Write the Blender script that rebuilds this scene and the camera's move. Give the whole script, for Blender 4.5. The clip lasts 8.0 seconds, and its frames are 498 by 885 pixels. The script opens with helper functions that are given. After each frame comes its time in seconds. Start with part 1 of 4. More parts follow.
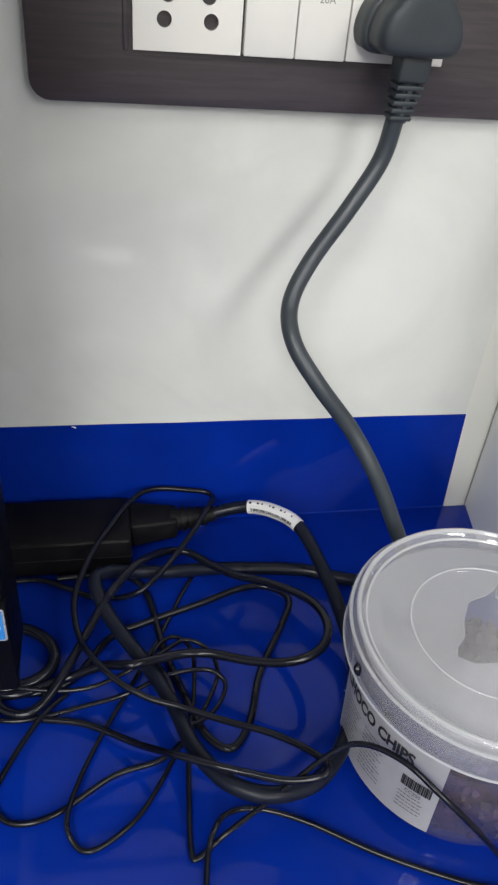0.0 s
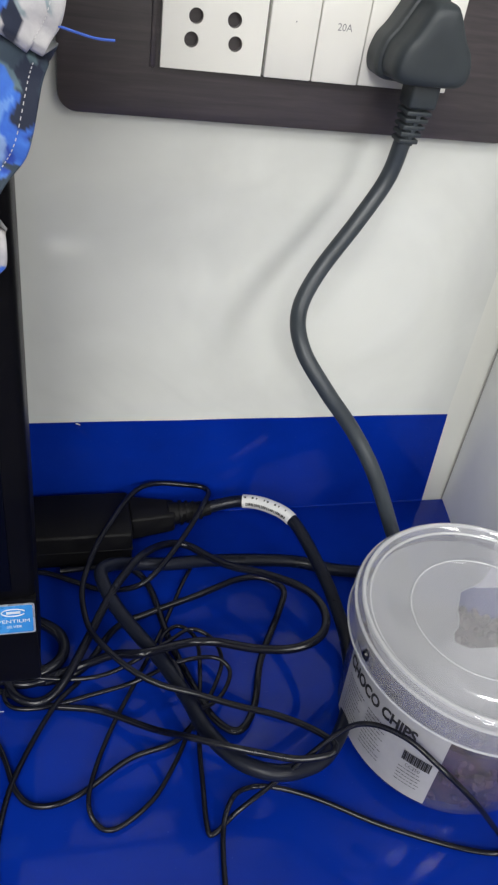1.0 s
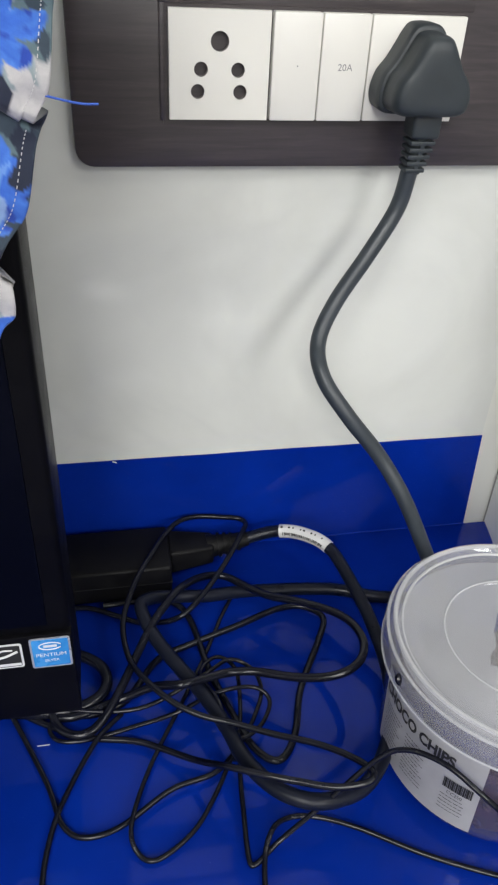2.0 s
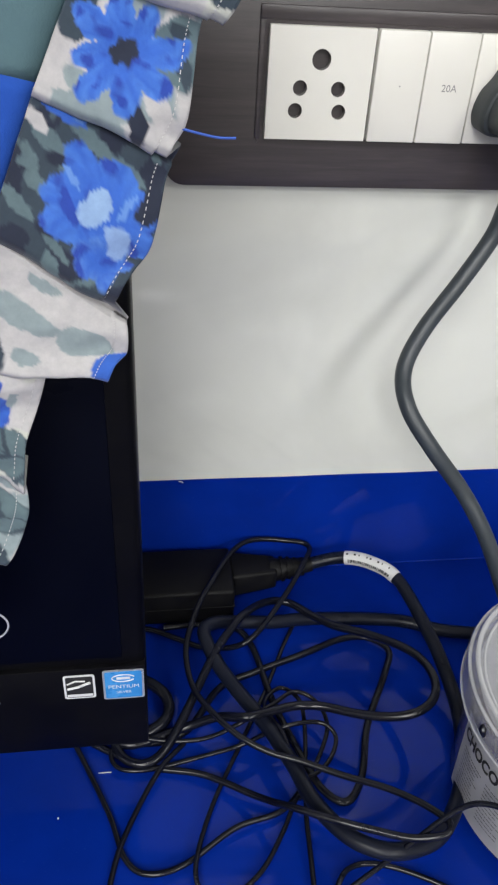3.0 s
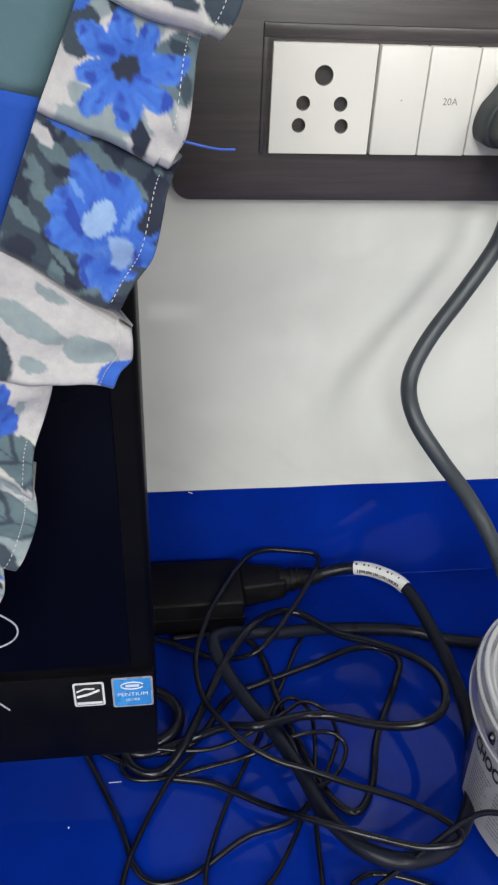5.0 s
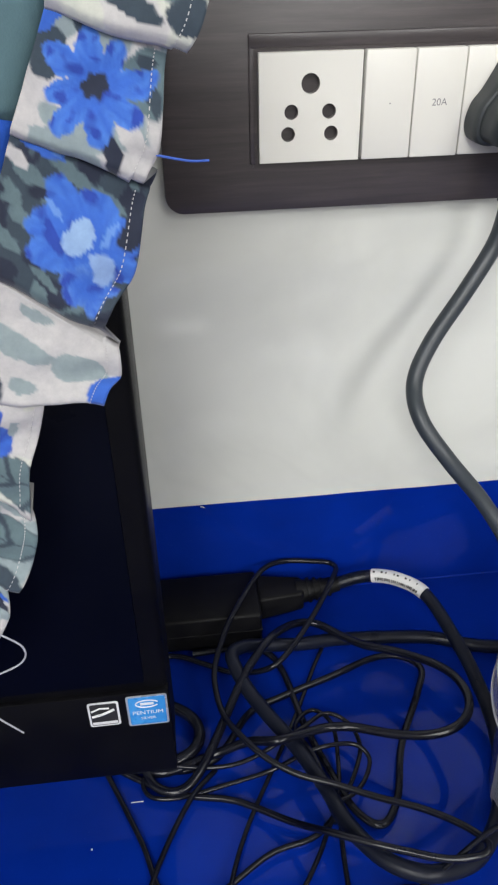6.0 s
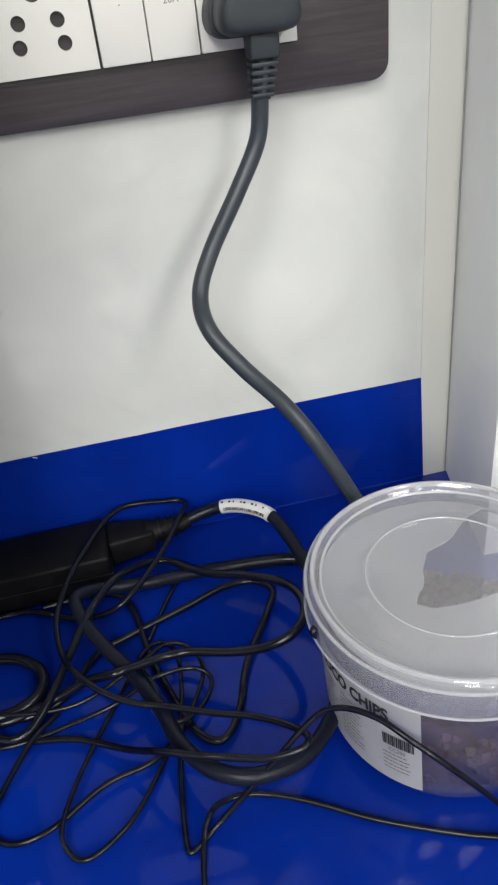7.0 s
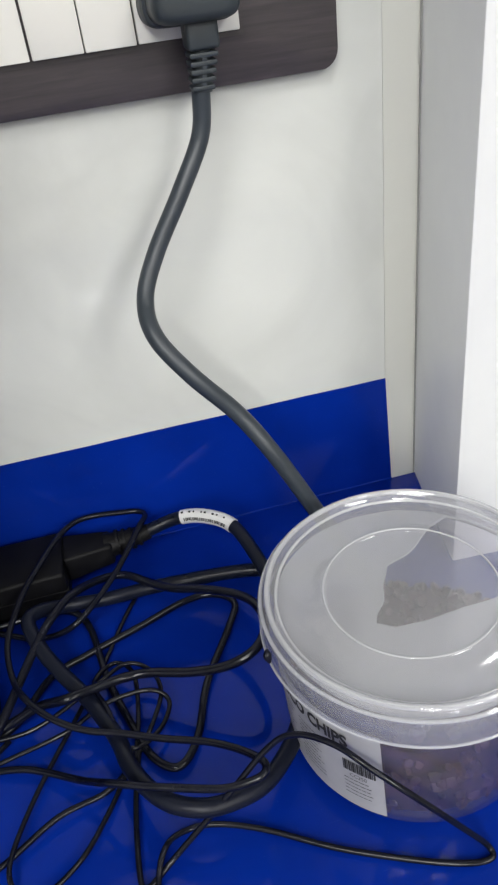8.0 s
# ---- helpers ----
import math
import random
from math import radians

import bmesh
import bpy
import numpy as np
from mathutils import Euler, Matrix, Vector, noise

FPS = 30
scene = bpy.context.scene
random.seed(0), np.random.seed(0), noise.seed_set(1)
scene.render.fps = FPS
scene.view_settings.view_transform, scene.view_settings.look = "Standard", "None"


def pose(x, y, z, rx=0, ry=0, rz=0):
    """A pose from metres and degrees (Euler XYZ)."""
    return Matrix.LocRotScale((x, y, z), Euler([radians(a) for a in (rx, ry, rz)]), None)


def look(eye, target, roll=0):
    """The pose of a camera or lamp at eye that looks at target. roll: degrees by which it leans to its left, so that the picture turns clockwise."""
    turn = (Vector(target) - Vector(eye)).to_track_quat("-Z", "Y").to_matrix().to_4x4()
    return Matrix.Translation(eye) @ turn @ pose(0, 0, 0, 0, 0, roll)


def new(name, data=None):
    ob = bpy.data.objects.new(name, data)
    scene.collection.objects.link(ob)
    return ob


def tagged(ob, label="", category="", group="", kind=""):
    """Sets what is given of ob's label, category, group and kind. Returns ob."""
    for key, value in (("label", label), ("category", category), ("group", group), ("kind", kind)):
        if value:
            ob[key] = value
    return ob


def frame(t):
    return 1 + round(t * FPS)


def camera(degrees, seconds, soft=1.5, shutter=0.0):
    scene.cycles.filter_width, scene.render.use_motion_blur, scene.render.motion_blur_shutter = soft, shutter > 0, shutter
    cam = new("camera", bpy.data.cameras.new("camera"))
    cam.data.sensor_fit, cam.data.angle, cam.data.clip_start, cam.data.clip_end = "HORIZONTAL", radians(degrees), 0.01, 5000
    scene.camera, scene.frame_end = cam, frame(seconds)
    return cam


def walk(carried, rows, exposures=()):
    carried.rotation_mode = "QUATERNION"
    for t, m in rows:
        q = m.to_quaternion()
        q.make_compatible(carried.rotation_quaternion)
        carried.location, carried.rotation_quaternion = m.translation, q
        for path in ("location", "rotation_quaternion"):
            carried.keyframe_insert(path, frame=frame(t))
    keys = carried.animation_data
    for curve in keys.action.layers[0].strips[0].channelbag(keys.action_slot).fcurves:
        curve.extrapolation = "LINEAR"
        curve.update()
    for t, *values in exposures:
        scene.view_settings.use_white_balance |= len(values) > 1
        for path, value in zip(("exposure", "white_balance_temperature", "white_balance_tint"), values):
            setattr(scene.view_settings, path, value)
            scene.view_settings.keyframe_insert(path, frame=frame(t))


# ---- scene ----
# ---- camera ----
cam = camera(36.65, 8.0, soft=2.3)
ROWS = [
    (0.0, (-0.2194, -0.3616, 1.0871), -12.66, -36.71, 5.68),
    (0.5, (-0.2330, -0.3684, 1.0959), -18.98, -37.33, 9.02),
    (1.0, (-0.2537, -0.3672, 1.1003), -17.93, -37.11, 9.30),
    (1.5, (-0.2321, -0.3703, 1.0970), -16.70, -36.39, 5.52),
    (2.0, (-0.2392, -0.3776, 1.1051), -12.05, -35.05, 3.15),
    (2.2, (-0.2539, -0.3722, 1.1067), -9.55, -35.19, 2.59),
    (3.5, (-0.2625, -0.3557, 1.1107), -9.65, -35.09, 4.23),
    (4.0, (-0.2659, -0.3554, 1.1193), -9.61, -33.78, 4.41),
    (4.5, (-0.2659, -0.3600, 1.1124), -9.48, -34.52, 4.69),
    (5.8, (-0.2425, -0.3627, 1.1062), -5.03, -32.64, -1.58),
    (6.0, (-0.2494, -0.3619, 1.1063), -5.75, -33.01, -1.32),
    (6.2, (-0.2073, -0.3820, 1.0781), -9.14, -33.65, -2.77),
    (6.4, (-0.1813, -0.3939, 1.0786), -13.99, -35.45, -3.13),
    (6.5, (-0.1706, -0.4005, 1.0795), -14.48, -35.28, -3.63),
    (7.0, (-0.1720, -0.3891, 1.0692), -8.49, -33.81, -7.02),
    (7.5, (-0.1558, -0.3819, 1.0669), -9.75, -33.90, -7.30),
    (8.0, (-0.1529, -0.3739, 1.0653), -9.72, -34.56, -7.68),
]


def camera_pose(x, y, z, yaw, pitch, roll):
    ahead = Vector((-math.sin(radians(yaw)) * math.cos(radians(pitch)), math.cos(radians(yaw)) * math.cos(radians(pitch)), math.sin(radians(pitch))))
    eye = Vector((x, y, z))
    return look(eye, eye + ahead, roll)


walk(cam, [(t, camera_pose(*eye, yaw, pitch, roll)) for t, eye, yaw, pitch, roll in ROWS],
     exposures=[(0.0, 0.0), (8.0, 0.0)])

# ---- world and light ----
Z0 = 0.75          # height of the desk top
CEIL = 2.70
world = bpy.data.worlds.new("world")
scene.world = world
world.use_nodes = True
world.node_tree.nodes["Background"].inputs[0].default_value = (0.8, 0.9, 1.0, 1)
world.node_tree.nodes["Background"].inputs[1].default_value = 0.05

# x, y, half width, watts
# The four last panels are unseen, added for light from the left and front.
PANELS = [(0.86, 0.46, 0.07, 5.0), (1.0, -1.35, 0.30, 2.5), (1.12, -3.15, 0.45, 38.0), (1.2, -5.1, 0.45, 48.0), (-0.9, -1.9, 0.45, 23.0), (-0.9, -3.6, 0.45, 42.0), (-0.9, -5.3, 0.45, 46.0), (0.2, -7.5, 0.30, 100.0)]


# ---- materials ----
def mat(name):
    m = bpy.data.materials.new(name)
    m.use_nodes = True
    nt = m.node_tree
    b = nt.nodes["Principled BSDF"]
    return m, nt, b


def node(nt, kind, **kw):
    n = nt.nodes.new(kind)
    for k, v in kw.items():
        n.inputs[k].default_value = v
    return n


def coords(nt, scale=(1, 1, 1), out="Object"):
    tc = nt.nodes.new("ShaderNodeTexCoord")
    mp = nt.nodes.new("ShaderNodeMapping")
    mp.inputs["Scale"].default_value = scale
    nt.links.new(tc.outputs[out], mp.inputs["Vector"])
    return mp.outputs["Vector"]


def noise_tex(nt, vec, scale, detail=4.0, rough=0.55, dist=0.0):
    n = node(nt, "ShaderNodeTexNoise", Scale=scale, Detail=detail, Roughness=rough, Distortion=dist)
    nt.links.new(vec, n.inputs["Vector"])
    return n.outputs["Fac"]


def ramp(nt, fac, stops, interp="LINEAR"):
    r = nt.nodes.new("ShaderNodeValToRGB")
    r.color_ramp.interpolation = interp
    e = r.color_ramp.elements
    while len(e) < len(stops):
        e.new(0.5)
    for k, (p, c) in enumerate(stops):
        e[k].position = p
        e[k].color = (*c, 1) if len(c) == 3 else c
    nt.links.new(fac, r.inputs["Fac"])
    return r.outputs["Color"]


def bump(nt, b, height, strength=0.2, distance=0.001):
    n = node(nt, "ShaderNodeBump", Strength=strength, Distance=distance)
    nt.links.new(height, n.inputs["Height"])
    nt.links.new(n.outputs["Normal"], b.inputs["Normal"])


def mixc(nt, fac, a, c, mode="MIX"):
    m = nt.nodes.new("ShaderNodeMix")
    m.data_type, m.blend_type = "RGBA", mode
    for sock, v in ((m.inputs[0], fac), (m.inputs[6], a), (m.inputs[7], c)):
        if isinstance(v, (int, float)):
            sock.default_value = v
        elif isinstance(v, tuple):
            sock.default_value = (*v, 1)
        else:
            nt.links.new(v, sock)
    return m.outputs[2]


def math_node(nt, op, a, c=None):
    m = nt.nodes.new("ShaderNodeMath")
    m.operation = op
    for sock, v in ((m.inputs[0], a), (m.inputs[1], c)):
        if v is None:
            continue
        if isinstance(v, (int, float)):
            sock.default_value = v
        else:
            nt.links.new(v, sock)
    return m.outputs[0]


def surface(name, low, high, rough, scale=40.0, rough_var=0.08, bump_scale=900.0, bump_strength=0.05, metal=0.0, coat=0.0, stretch=(1, 1, 1), spec=0.5):
    """A plain surface with slow stains and fine grain."""
    m, nt, b = mat(name)
    vec = coords(nt, stretch)
    slow = noise_tex(nt, vec, scale, 5.0, 0.6)
    fine = noise_tex(nt, vec, bump_scale, 3.0, 0.6)
    nt.links.new(ramp(nt, slow, [(0.3, low), (0.7, high)]), b.inputs["Base Color"])
    r = node(nt, "ShaderNodeMapRange")
    r.inputs["From Min"].default_value, r.inputs["From Max"].default_value = 0.3, 0.7
    r.inputs["To Min"].default_value, r.inputs["To Max"].default_value = max(rough - rough_var, 0.02), rough + rough_var
    nt.links.new(slow, r.inputs["Value"])
    nt.links.new(r.outputs["Result"], b.inputs["Roughness"])
    b.inputs["Metallic"].default_value = metal
    b.inputs["Coat Weight"].default_value = coat
    b.inputs["Coat Roughness"].default_value = 0.08
    b.inputs["Specular IOR Level"].default_value = spec
    if bump_strength:
        bump(nt, b, fine, bump_strength, 0.0005)
    return m


def wall_laminate():
    """Glossy off-white laminate with faint marble clouds and soft grey veins."""
    m, nt, b = mat("white_marble_laminate")
    vec = coords(nt)
    cloud = noise_tex(nt, vec, 9.0, 4.0, 0.6, 0.6)
    vein = noise_tex(nt, vec, 5.0, 3.0, 0.5, 1.4)
    ridge = math_node(nt, "ABSOLUTE", math_node(nt, "SUBTRACT", vein, 0.5))
    base = ramp(nt, cloud, [(0.3, (0.590, 0.602, 0.578)), (0.7, (0.680, 0.694, 0.666))])
    col = mixc(nt, ramp(nt, ridge, [(0.0, (0.22, 0.22, 0.22)), (0.05, (0, 0, 0))]), base, (0.55, 0.565, 0.55))
    nt.links.new(col, b.inputs["Base Color"])
    b.inputs["Roughness"].default_value = 0.085
    b.inputs["Specular IOR Level"].default_value = 0.35
    bump(nt, b, noise_tex(nt, vec, 40.0, 3.0), 0.015, 0.001)
    return m


def blue_laminate():
    """Glossy royal blue laminate film with fine dust and scuffs."""
    m, nt, b = mat("blue_laminate")
    vec = coords(nt)
    slow = noise_tex(nt, vec, 14.0, 4.0)
    dust = noise_tex(nt, vec, 700.0, 2.0, 0.7)
    base = ramp(nt, slow, [(0.3, (0.0012, 0.0160, 0.215)), (0.7, (0.0018, 0.0225, 0.285))])
    scr = noise_tex(nt, coords(nt, (26, 420, 60)), 2.2, 2.0, 0.5)
    col = mixc(nt, ramp(nt, dust, [(0.70, (0, 0, 0)), (0.80, (0.35, 0.35, 0.35))]), base, (0.12, 0.16, 0.40))
    col = mixc(nt, ramp(nt, scr, [(0.74, (0, 0, 0)), (0.80, (0.15, 0.15, 0.15))]), col, (0.15, 0.2, 0.5))
    nt.links.new(col, b.inputs["Base Color"])
    nt.links.new(ramp(nt, noise_tex(nt, vec, 35.0, 5.0), [(0.3, (0.04,) * 3), (0.7, (0.08,) * 3)]), b.inputs["Roughness"])
    b.inputs["Specular IOR Level"].default_value = 0.18
    bump(nt, b, noise_tex(nt, vec, 9.0, 1.0), 0.004, 0.002)
    return m


def panel_plastic():
    """Dark brown plastic with a horizontal wood-grain print."""
    m, nt, b = mat("dark_wood_grain_plastic")
    vec = coords(nt, (9, 9, 150))
    g = noise_tex(nt, vec, 2.2, 6.0, 0.65, 0.4)
    nt.links.new(ramp(nt, g, [(0.25, (0.030, 0.026, 0.030)), (0.55, (0.052, 0.044, 0.048)), (0.8, (0.080, 0.067, 0.070))]), b.inputs["Base Color"])
    b.inputs["Roughness"].default_value = 0.34
    bump(nt, b, g, 0.06, 0.0005)
    return m


def frosted(name, clear, tint, rough=0.3):
    """Cloudy polypropylene: part clear, part milky, with a soft gloss."""
    m, nt, b = mat(name)
    out = nt.nodes["Material Output"]
    vec = coords(nt)
    cloud = noise_tex(nt, vec, 70.0, 5.0, 0.6)
    tr = nt.nodes.new("ShaderNodeBsdfTransparent")
    tr.inputs[0].default_value = (*tint, 1)
    tl = nt.nodes.new("ShaderNodeBsdfTranslucent")
    tl.inputs[0].default_value = (0.88, 0.88, 0.90, 1)
    nt.links.new(ramp(nt, cloud, [(0.3, (0.76, 0.77, 0.79)), (0.7, (0.82, 0.83, 0.85))]), b.inputs["Base Color"])
    b.inputs["Roughness"].default_value = rough
    half = nt.nodes.new("ShaderNodeMixShader")
    half.inputs[0].default_value = 0.20
    nt.links.new(b.outputs[0], half.inputs[1])
    nt.links.new(tl.outputs[0], half.inputs[2])
    mix = nt.nodes.new("ShaderNodeMixShader")
    nt.links.new(ramp(nt, cloud, [(0.2, (clear - 0.015,) * 3), (0.8, (clear + 0.015,) * 3)]), mix.inputs[0])
    nt.links.new(half.outputs[0], mix.inputs[1])
    nt.links.new(tr.outputs[0], mix.inputs[2])
    gl = nt.nodes.new("ShaderNodeBsdfGlossy")
    gl.inputs["Roughness"].default_value = 0.09
    lw = node(nt, "ShaderNodeLayerWeight", Blend=0.5)
    rim = math_node(nt, "ADD", math_node(nt, "MULTIPLY", math_node(nt, "POWER", lw.outputs["Facing"], 4.0), 0.5), 0.055)
    top = nt.nodes.new("ShaderNodeMixShader")
    nt.links.new(rim, top.inputs[0])
    nt.links.new(mix.outputs[0], top.inputs[1])
    nt.links.new(gl.outputs[0], top.inputs[2])
    nt.links.new(top.outputs[0], out.inputs[0])
    return m


def glow(name, colour, strength):
    m, nt, b = mat(name)
    b.inputs["Base Color"].default_value = (0.8, 0.8, 0.8, 1)
    b.inputs["Emission Color"].default_value = (*colour, 1)
    b.inputs["Emission Strength"].default_value = strength
    return m


def printed_cotton():
    """Cotton with a floral print; the print's dyes lie in the cloth's own colour layer."""
    m, nt, b = mat("floral_cotton")
    dye = nt.nodes.new("ShaderNodeAttribute")
    dye.attribute_name = "print"
    vec = coords(nt)
    brush = noise_tex(nt, vec, 330.0, 4.0, 0.65)
    col = mixc(nt, 0.30, dye.outputs["Color"], ramp(nt, brush, [(0.3, (0.36, 0.37, 0.40)), (0.7, (0.68, 0.68, 0.68))]), "OVERLAY")
    nt.links.new(col, b.inputs["Base Color"])
    b.inputs["Roughness"].default_value = 0.85
    b.inputs["Sheen Weight"].default_value = 0.15
    bump(nt, b, noise_tex(nt, vec, 1600.0, 3.0), 0.15, 0.0004)
    return m


def woven(name, low, high):
    return surface(name, low, high, 0.88, scale=30.0, rough_var=0.04, bump_scale=1400.0, bump_strength=0.25, spec=0.2)


M_WALL = wall_laminate()
M_BLUE = blue_laminate()
M_PANEL = panel_plastic()
M_CREAM = surface("cream_edge_strip", (0.630, 0.632, 0.590), (0.650, 0.652, 0.610), 0.3, 12.0, rough_var=0.01)
M_GREYPOST = surface("white_painted_post", (0.74, 0.75, 0.76), (0.82, 0.83, 0.83), 0.4, 9.0)
M_WHITEPL = surface("white_switch_plastic", (0.725, 0.715, 0.675), (0.735, 0.725, 0.685), 0.3, 30.0, rough_var=0.01, bump_strength=0.02)
# Module plastic inside the pin holes, with their shade put into the colour.
M_HOLE_SHADE = surface("shaded_hole_wall", (0.16, 0.15, 0.14), (0.22, 0.21, 0.2), 0.5)
M_SCREW = surface("grey_print", (0.16, 0.16, 0.17), (0.24, 0.24, 0.25), 0.6)
M_HOLE = surface("dark_hole", (0.006, 0.006, 0.006), (0.012, 0.012, 0.012), 0.6)
M_BRASS = surface("brass_contact", (0.32, 0.27, 0.18), (0.45, 0.38, 0.25), 0.3, metal=1.0)
M_PLUG = surface("slate_grey_pvc", (0.019, 0.026, 0.032), (0.027, 0.035, 0.042), 0.48, 60.0, bump_scale=1500.0, bump_strength=0.12)
M_CORD = surface("slate_grey_cord", (0.028, 0.036, 0.045), (0.038, 0.047, 0.058), 0.40, 60.0, bump_scale=1200.0)
M_BLACK = surface("black_cable_pvc", (0.003, 0.0035, 0.008), (0.006, 0.007, 0.014), 0.17, 60.0, rough_var=0.04, bump_scale=1300.0, bump_strength=0.02, spec=0.30)
M_CORD_SHADED = surface("shaded_mains_cord", (0.0045, 0.006, 0.013), (0.008, 0.010, 0.020), 0.33, 60.0, bump_scale=1300.0, spec=0.22)
M_ADAPT = surface("black_matt_abs", (0.004, 0.004, 0.005), (0.008, 0.008, 0.009), 0.45, 80.0, bump_scale=2200.0, bump_strength=0.2, spec=0.12)
M_CASE = surface("black_monitor_plastic", (0.002, 0.002, 0.003), (0.004, 0.004, 0.005), 0.42, 50.0, bump_scale=2600.0, bump_strength=0.15, spec=0.08)
M_SCREEN = surface("switched_off_screen", (0.0015, 0.002, 0.005), (0.0025, 0.003, 0.007), 0.30, 18.0, rough_var=0.06, bump_strength=0.0, spec=0.05)
M_PAPER = surface("white_paper_label", (0.60, 0.60, 0.60), (0.66, 0.66, 0.66), 0.5, 80.0)
# White label paper; the shade on the tub's front is put into its grey.
M_LABEL_SHADED = surface("shaded_white_tub_label", (0.33, 0.33, 0.35), (0.39, 0.39, 0.41), 0.5, 80.0)
# Grey that stands in for shade where the post meets the strip.
M_CORNER_SHADE = surface("grey_corner_shade", (0.26, 0.26, 0.25), (0.34, 0.34, 0.33), 0.6)
M_INK = surface("black_ink", (0.01, 0.01, 0.01), (0.02, 0.02, 0.02), 0.6)
M_BADGE = surface("bright_blue_sticker", (0.03, 0.20, 0.55), (0.05, 0.28, 0.66), 0.25, 90.0)
M_SILVER = surface("silver_sticker_edge", (0.45, 0.47, 0.50), (0.55, 0.57, 0.60), 0.3, metal=0.5)
M_STICK = surface("white_sticker_print", (0.62, 0.63, 0.65), (0.72, 0.73, 0.74), 0.4)
M_LID = frosted("frosted_lid_plastic", 0.84, (0.96, 0.96, 0.98), 0.28)
M_TUB = frosted("cloudy_tub_plastic", 0.94, (0.95, 0.94, 0.97), 0.25)
M_BEAD = frosted("thick_milky_plastic", 0.50, (0.97, 0.97, 0.98), 0.2)
M_SEAL = frosted("torn_seal_film", 0.60, (0.96, 0.96, 0.98), 0.4)
M_CHIPS = surface("cocoa_chips", (0.010, 0.006, 0.012), (0.110, 0.055, 0.072), 0.6, 110.0, bump_scale=500.0, bump_strength=0.4)
M_PRINT = printed_cotton()
M_CLOTH_BLUE = woven("royal_blue_cotton", (0.014, 0.062, 0.34), (0.020, 0.080, 0.40))
M_CLOTH_TEAL = woven("grey_teal_cotton", (0.075, 0.135, 0.160), (0.095, 0.165, 0.190))
M_CLOTH_WHITE = woven("white_cotton", (0.46, 0.45, 0.46), (0.54, 0.53, 0.54))
M_CLOTH_NAVY = woven("navy_cotton", (0.010, 0.014, 0.03), (0.018, 0.022, 0.045))
M_THREAD = woven("grey_thread", (0.35, 0.36, 0.42), (0.46, 0.47, 0.52))
M_THREAD_BLUE = woven("blue_thread", (0.04, 0.09, 0.4), (0.07, 0.14, 0.5))
M_CEIL = surface("ceiling_paint", (0.72, 0.72, 0.71), (0.78, 0.78, 0.77), 0.7, 3.0)
M_FLOOR = surface("polished_floor_tile", (0.30, 0.28, 0.25), (0.40, 0.38, 0.34), 0.12, 2.5, bump_strength=0.0)
M_ROOM = surface("room_wall_paint", (0.52, 0.51, 0.49), (0.60, 0.59, 0.57), 0.6, 2.0)
M_STONE = surface("brown_grey_stone", (0.10, 0.085, 0.07), (0.20, 0.18, 0.15), 0.5, 14.0)
M_LAMP = glow("lamp_diffuser", (1.0, 0.98, 0.95), 9.0)


# ---- mesh helpers (desk coordinates: z = 0 is the desk top) ----
def thing(name, origin, label, category, group=""):
    e = new(name)
    e.empty_display_size = 0.02
    e.location = Vector(origin) + Vector((0, 0, Z0))
    e["origin"] = tuple(origin)
    tagged(e, label, category, group)
    return e


def root_origin(ob):
    while ob.parent:
        ob = ob.parent
    return Vector(ob["origin"])


def finish(bm, smooth=True, angle=40):
    bmesh.ops.recalc_face_normals(bm, faces=bm.faces)
    for f in bm.faces:
        f.smooth = smooth
    if smooth:
        for e in bm.edges:
            if len(e.link_faces) == 2 and e.calc_face_angle(0) > radians(angle):
                e.smooth = False


def part(name, bm, material, parent=None, label="", smooth=True, fix=True):
    if fix:
        finish(bm, smooth)
    if parent is not None:
        bmesh.ops.translate(bm, verts=bm.verts, vec=-root_origin(parent))
    me = bpy.data.meshes.new(name)
    bm.to_mesh(me)
    bm.free()
    for mm in (material if isinstance(material, (list, tuple)) else [material]):
        me.materials.append(mm)
    ob = new(name, me)
    if parent is not None:
        ob.parent = parent
    else:
        ob.location = (0, 0, Z0)
    if label:
        tagged(ob, label)
    return ob


def box(lo, hi, bevel=0.0, seg=2):
    bm = bmesh.new()
    bmesh.ops.create_cube(bm, size=1.0)
    for v in bm.verts:
        v.co = Vector([lo[i] + (v.co[i] + 0.5) * (hi[i] - lo[i]) for i in range(3)])
    if bevel:
        bmesh.ops.bevel(bm, geom=bm.edges, offset=bevel, segments=seg, profile=0.5, affect="EDGES")
    return bm


def spun(profile, centre, n=64):
    """A turned shape from (radius, z) pairs; radius 0 closes to a point."""
    bm = bmesh.new()
    rings = []
    for r, z in profile:
        if r < 1e-6:
            rings.append([bm.verts.new((centre[0], centre[1], z))])
        else:
            rings.append([bm.verts.new((centre[0] + r * math.cos(2 * math.pi * k / n), centre[1] + r * math.sin(2 * math.pi * k / n), z)) for k in range(n)])
    for a, b in zip(rings, rings[1:]):
        for k in range(n):
            j = (k + 1) % n
            if len(a) == 1 and len(b) == 1:
                continue
            if len(a) == 1:
                bm.faces.new((a[0], b[j], b[k]))
            elif len(b) == 1:
                bm.faces.new((a[k], a[j], b[0]))
            else:
                bm.faces.new((a[k], a[j], b[j], b[k]))
    return bm


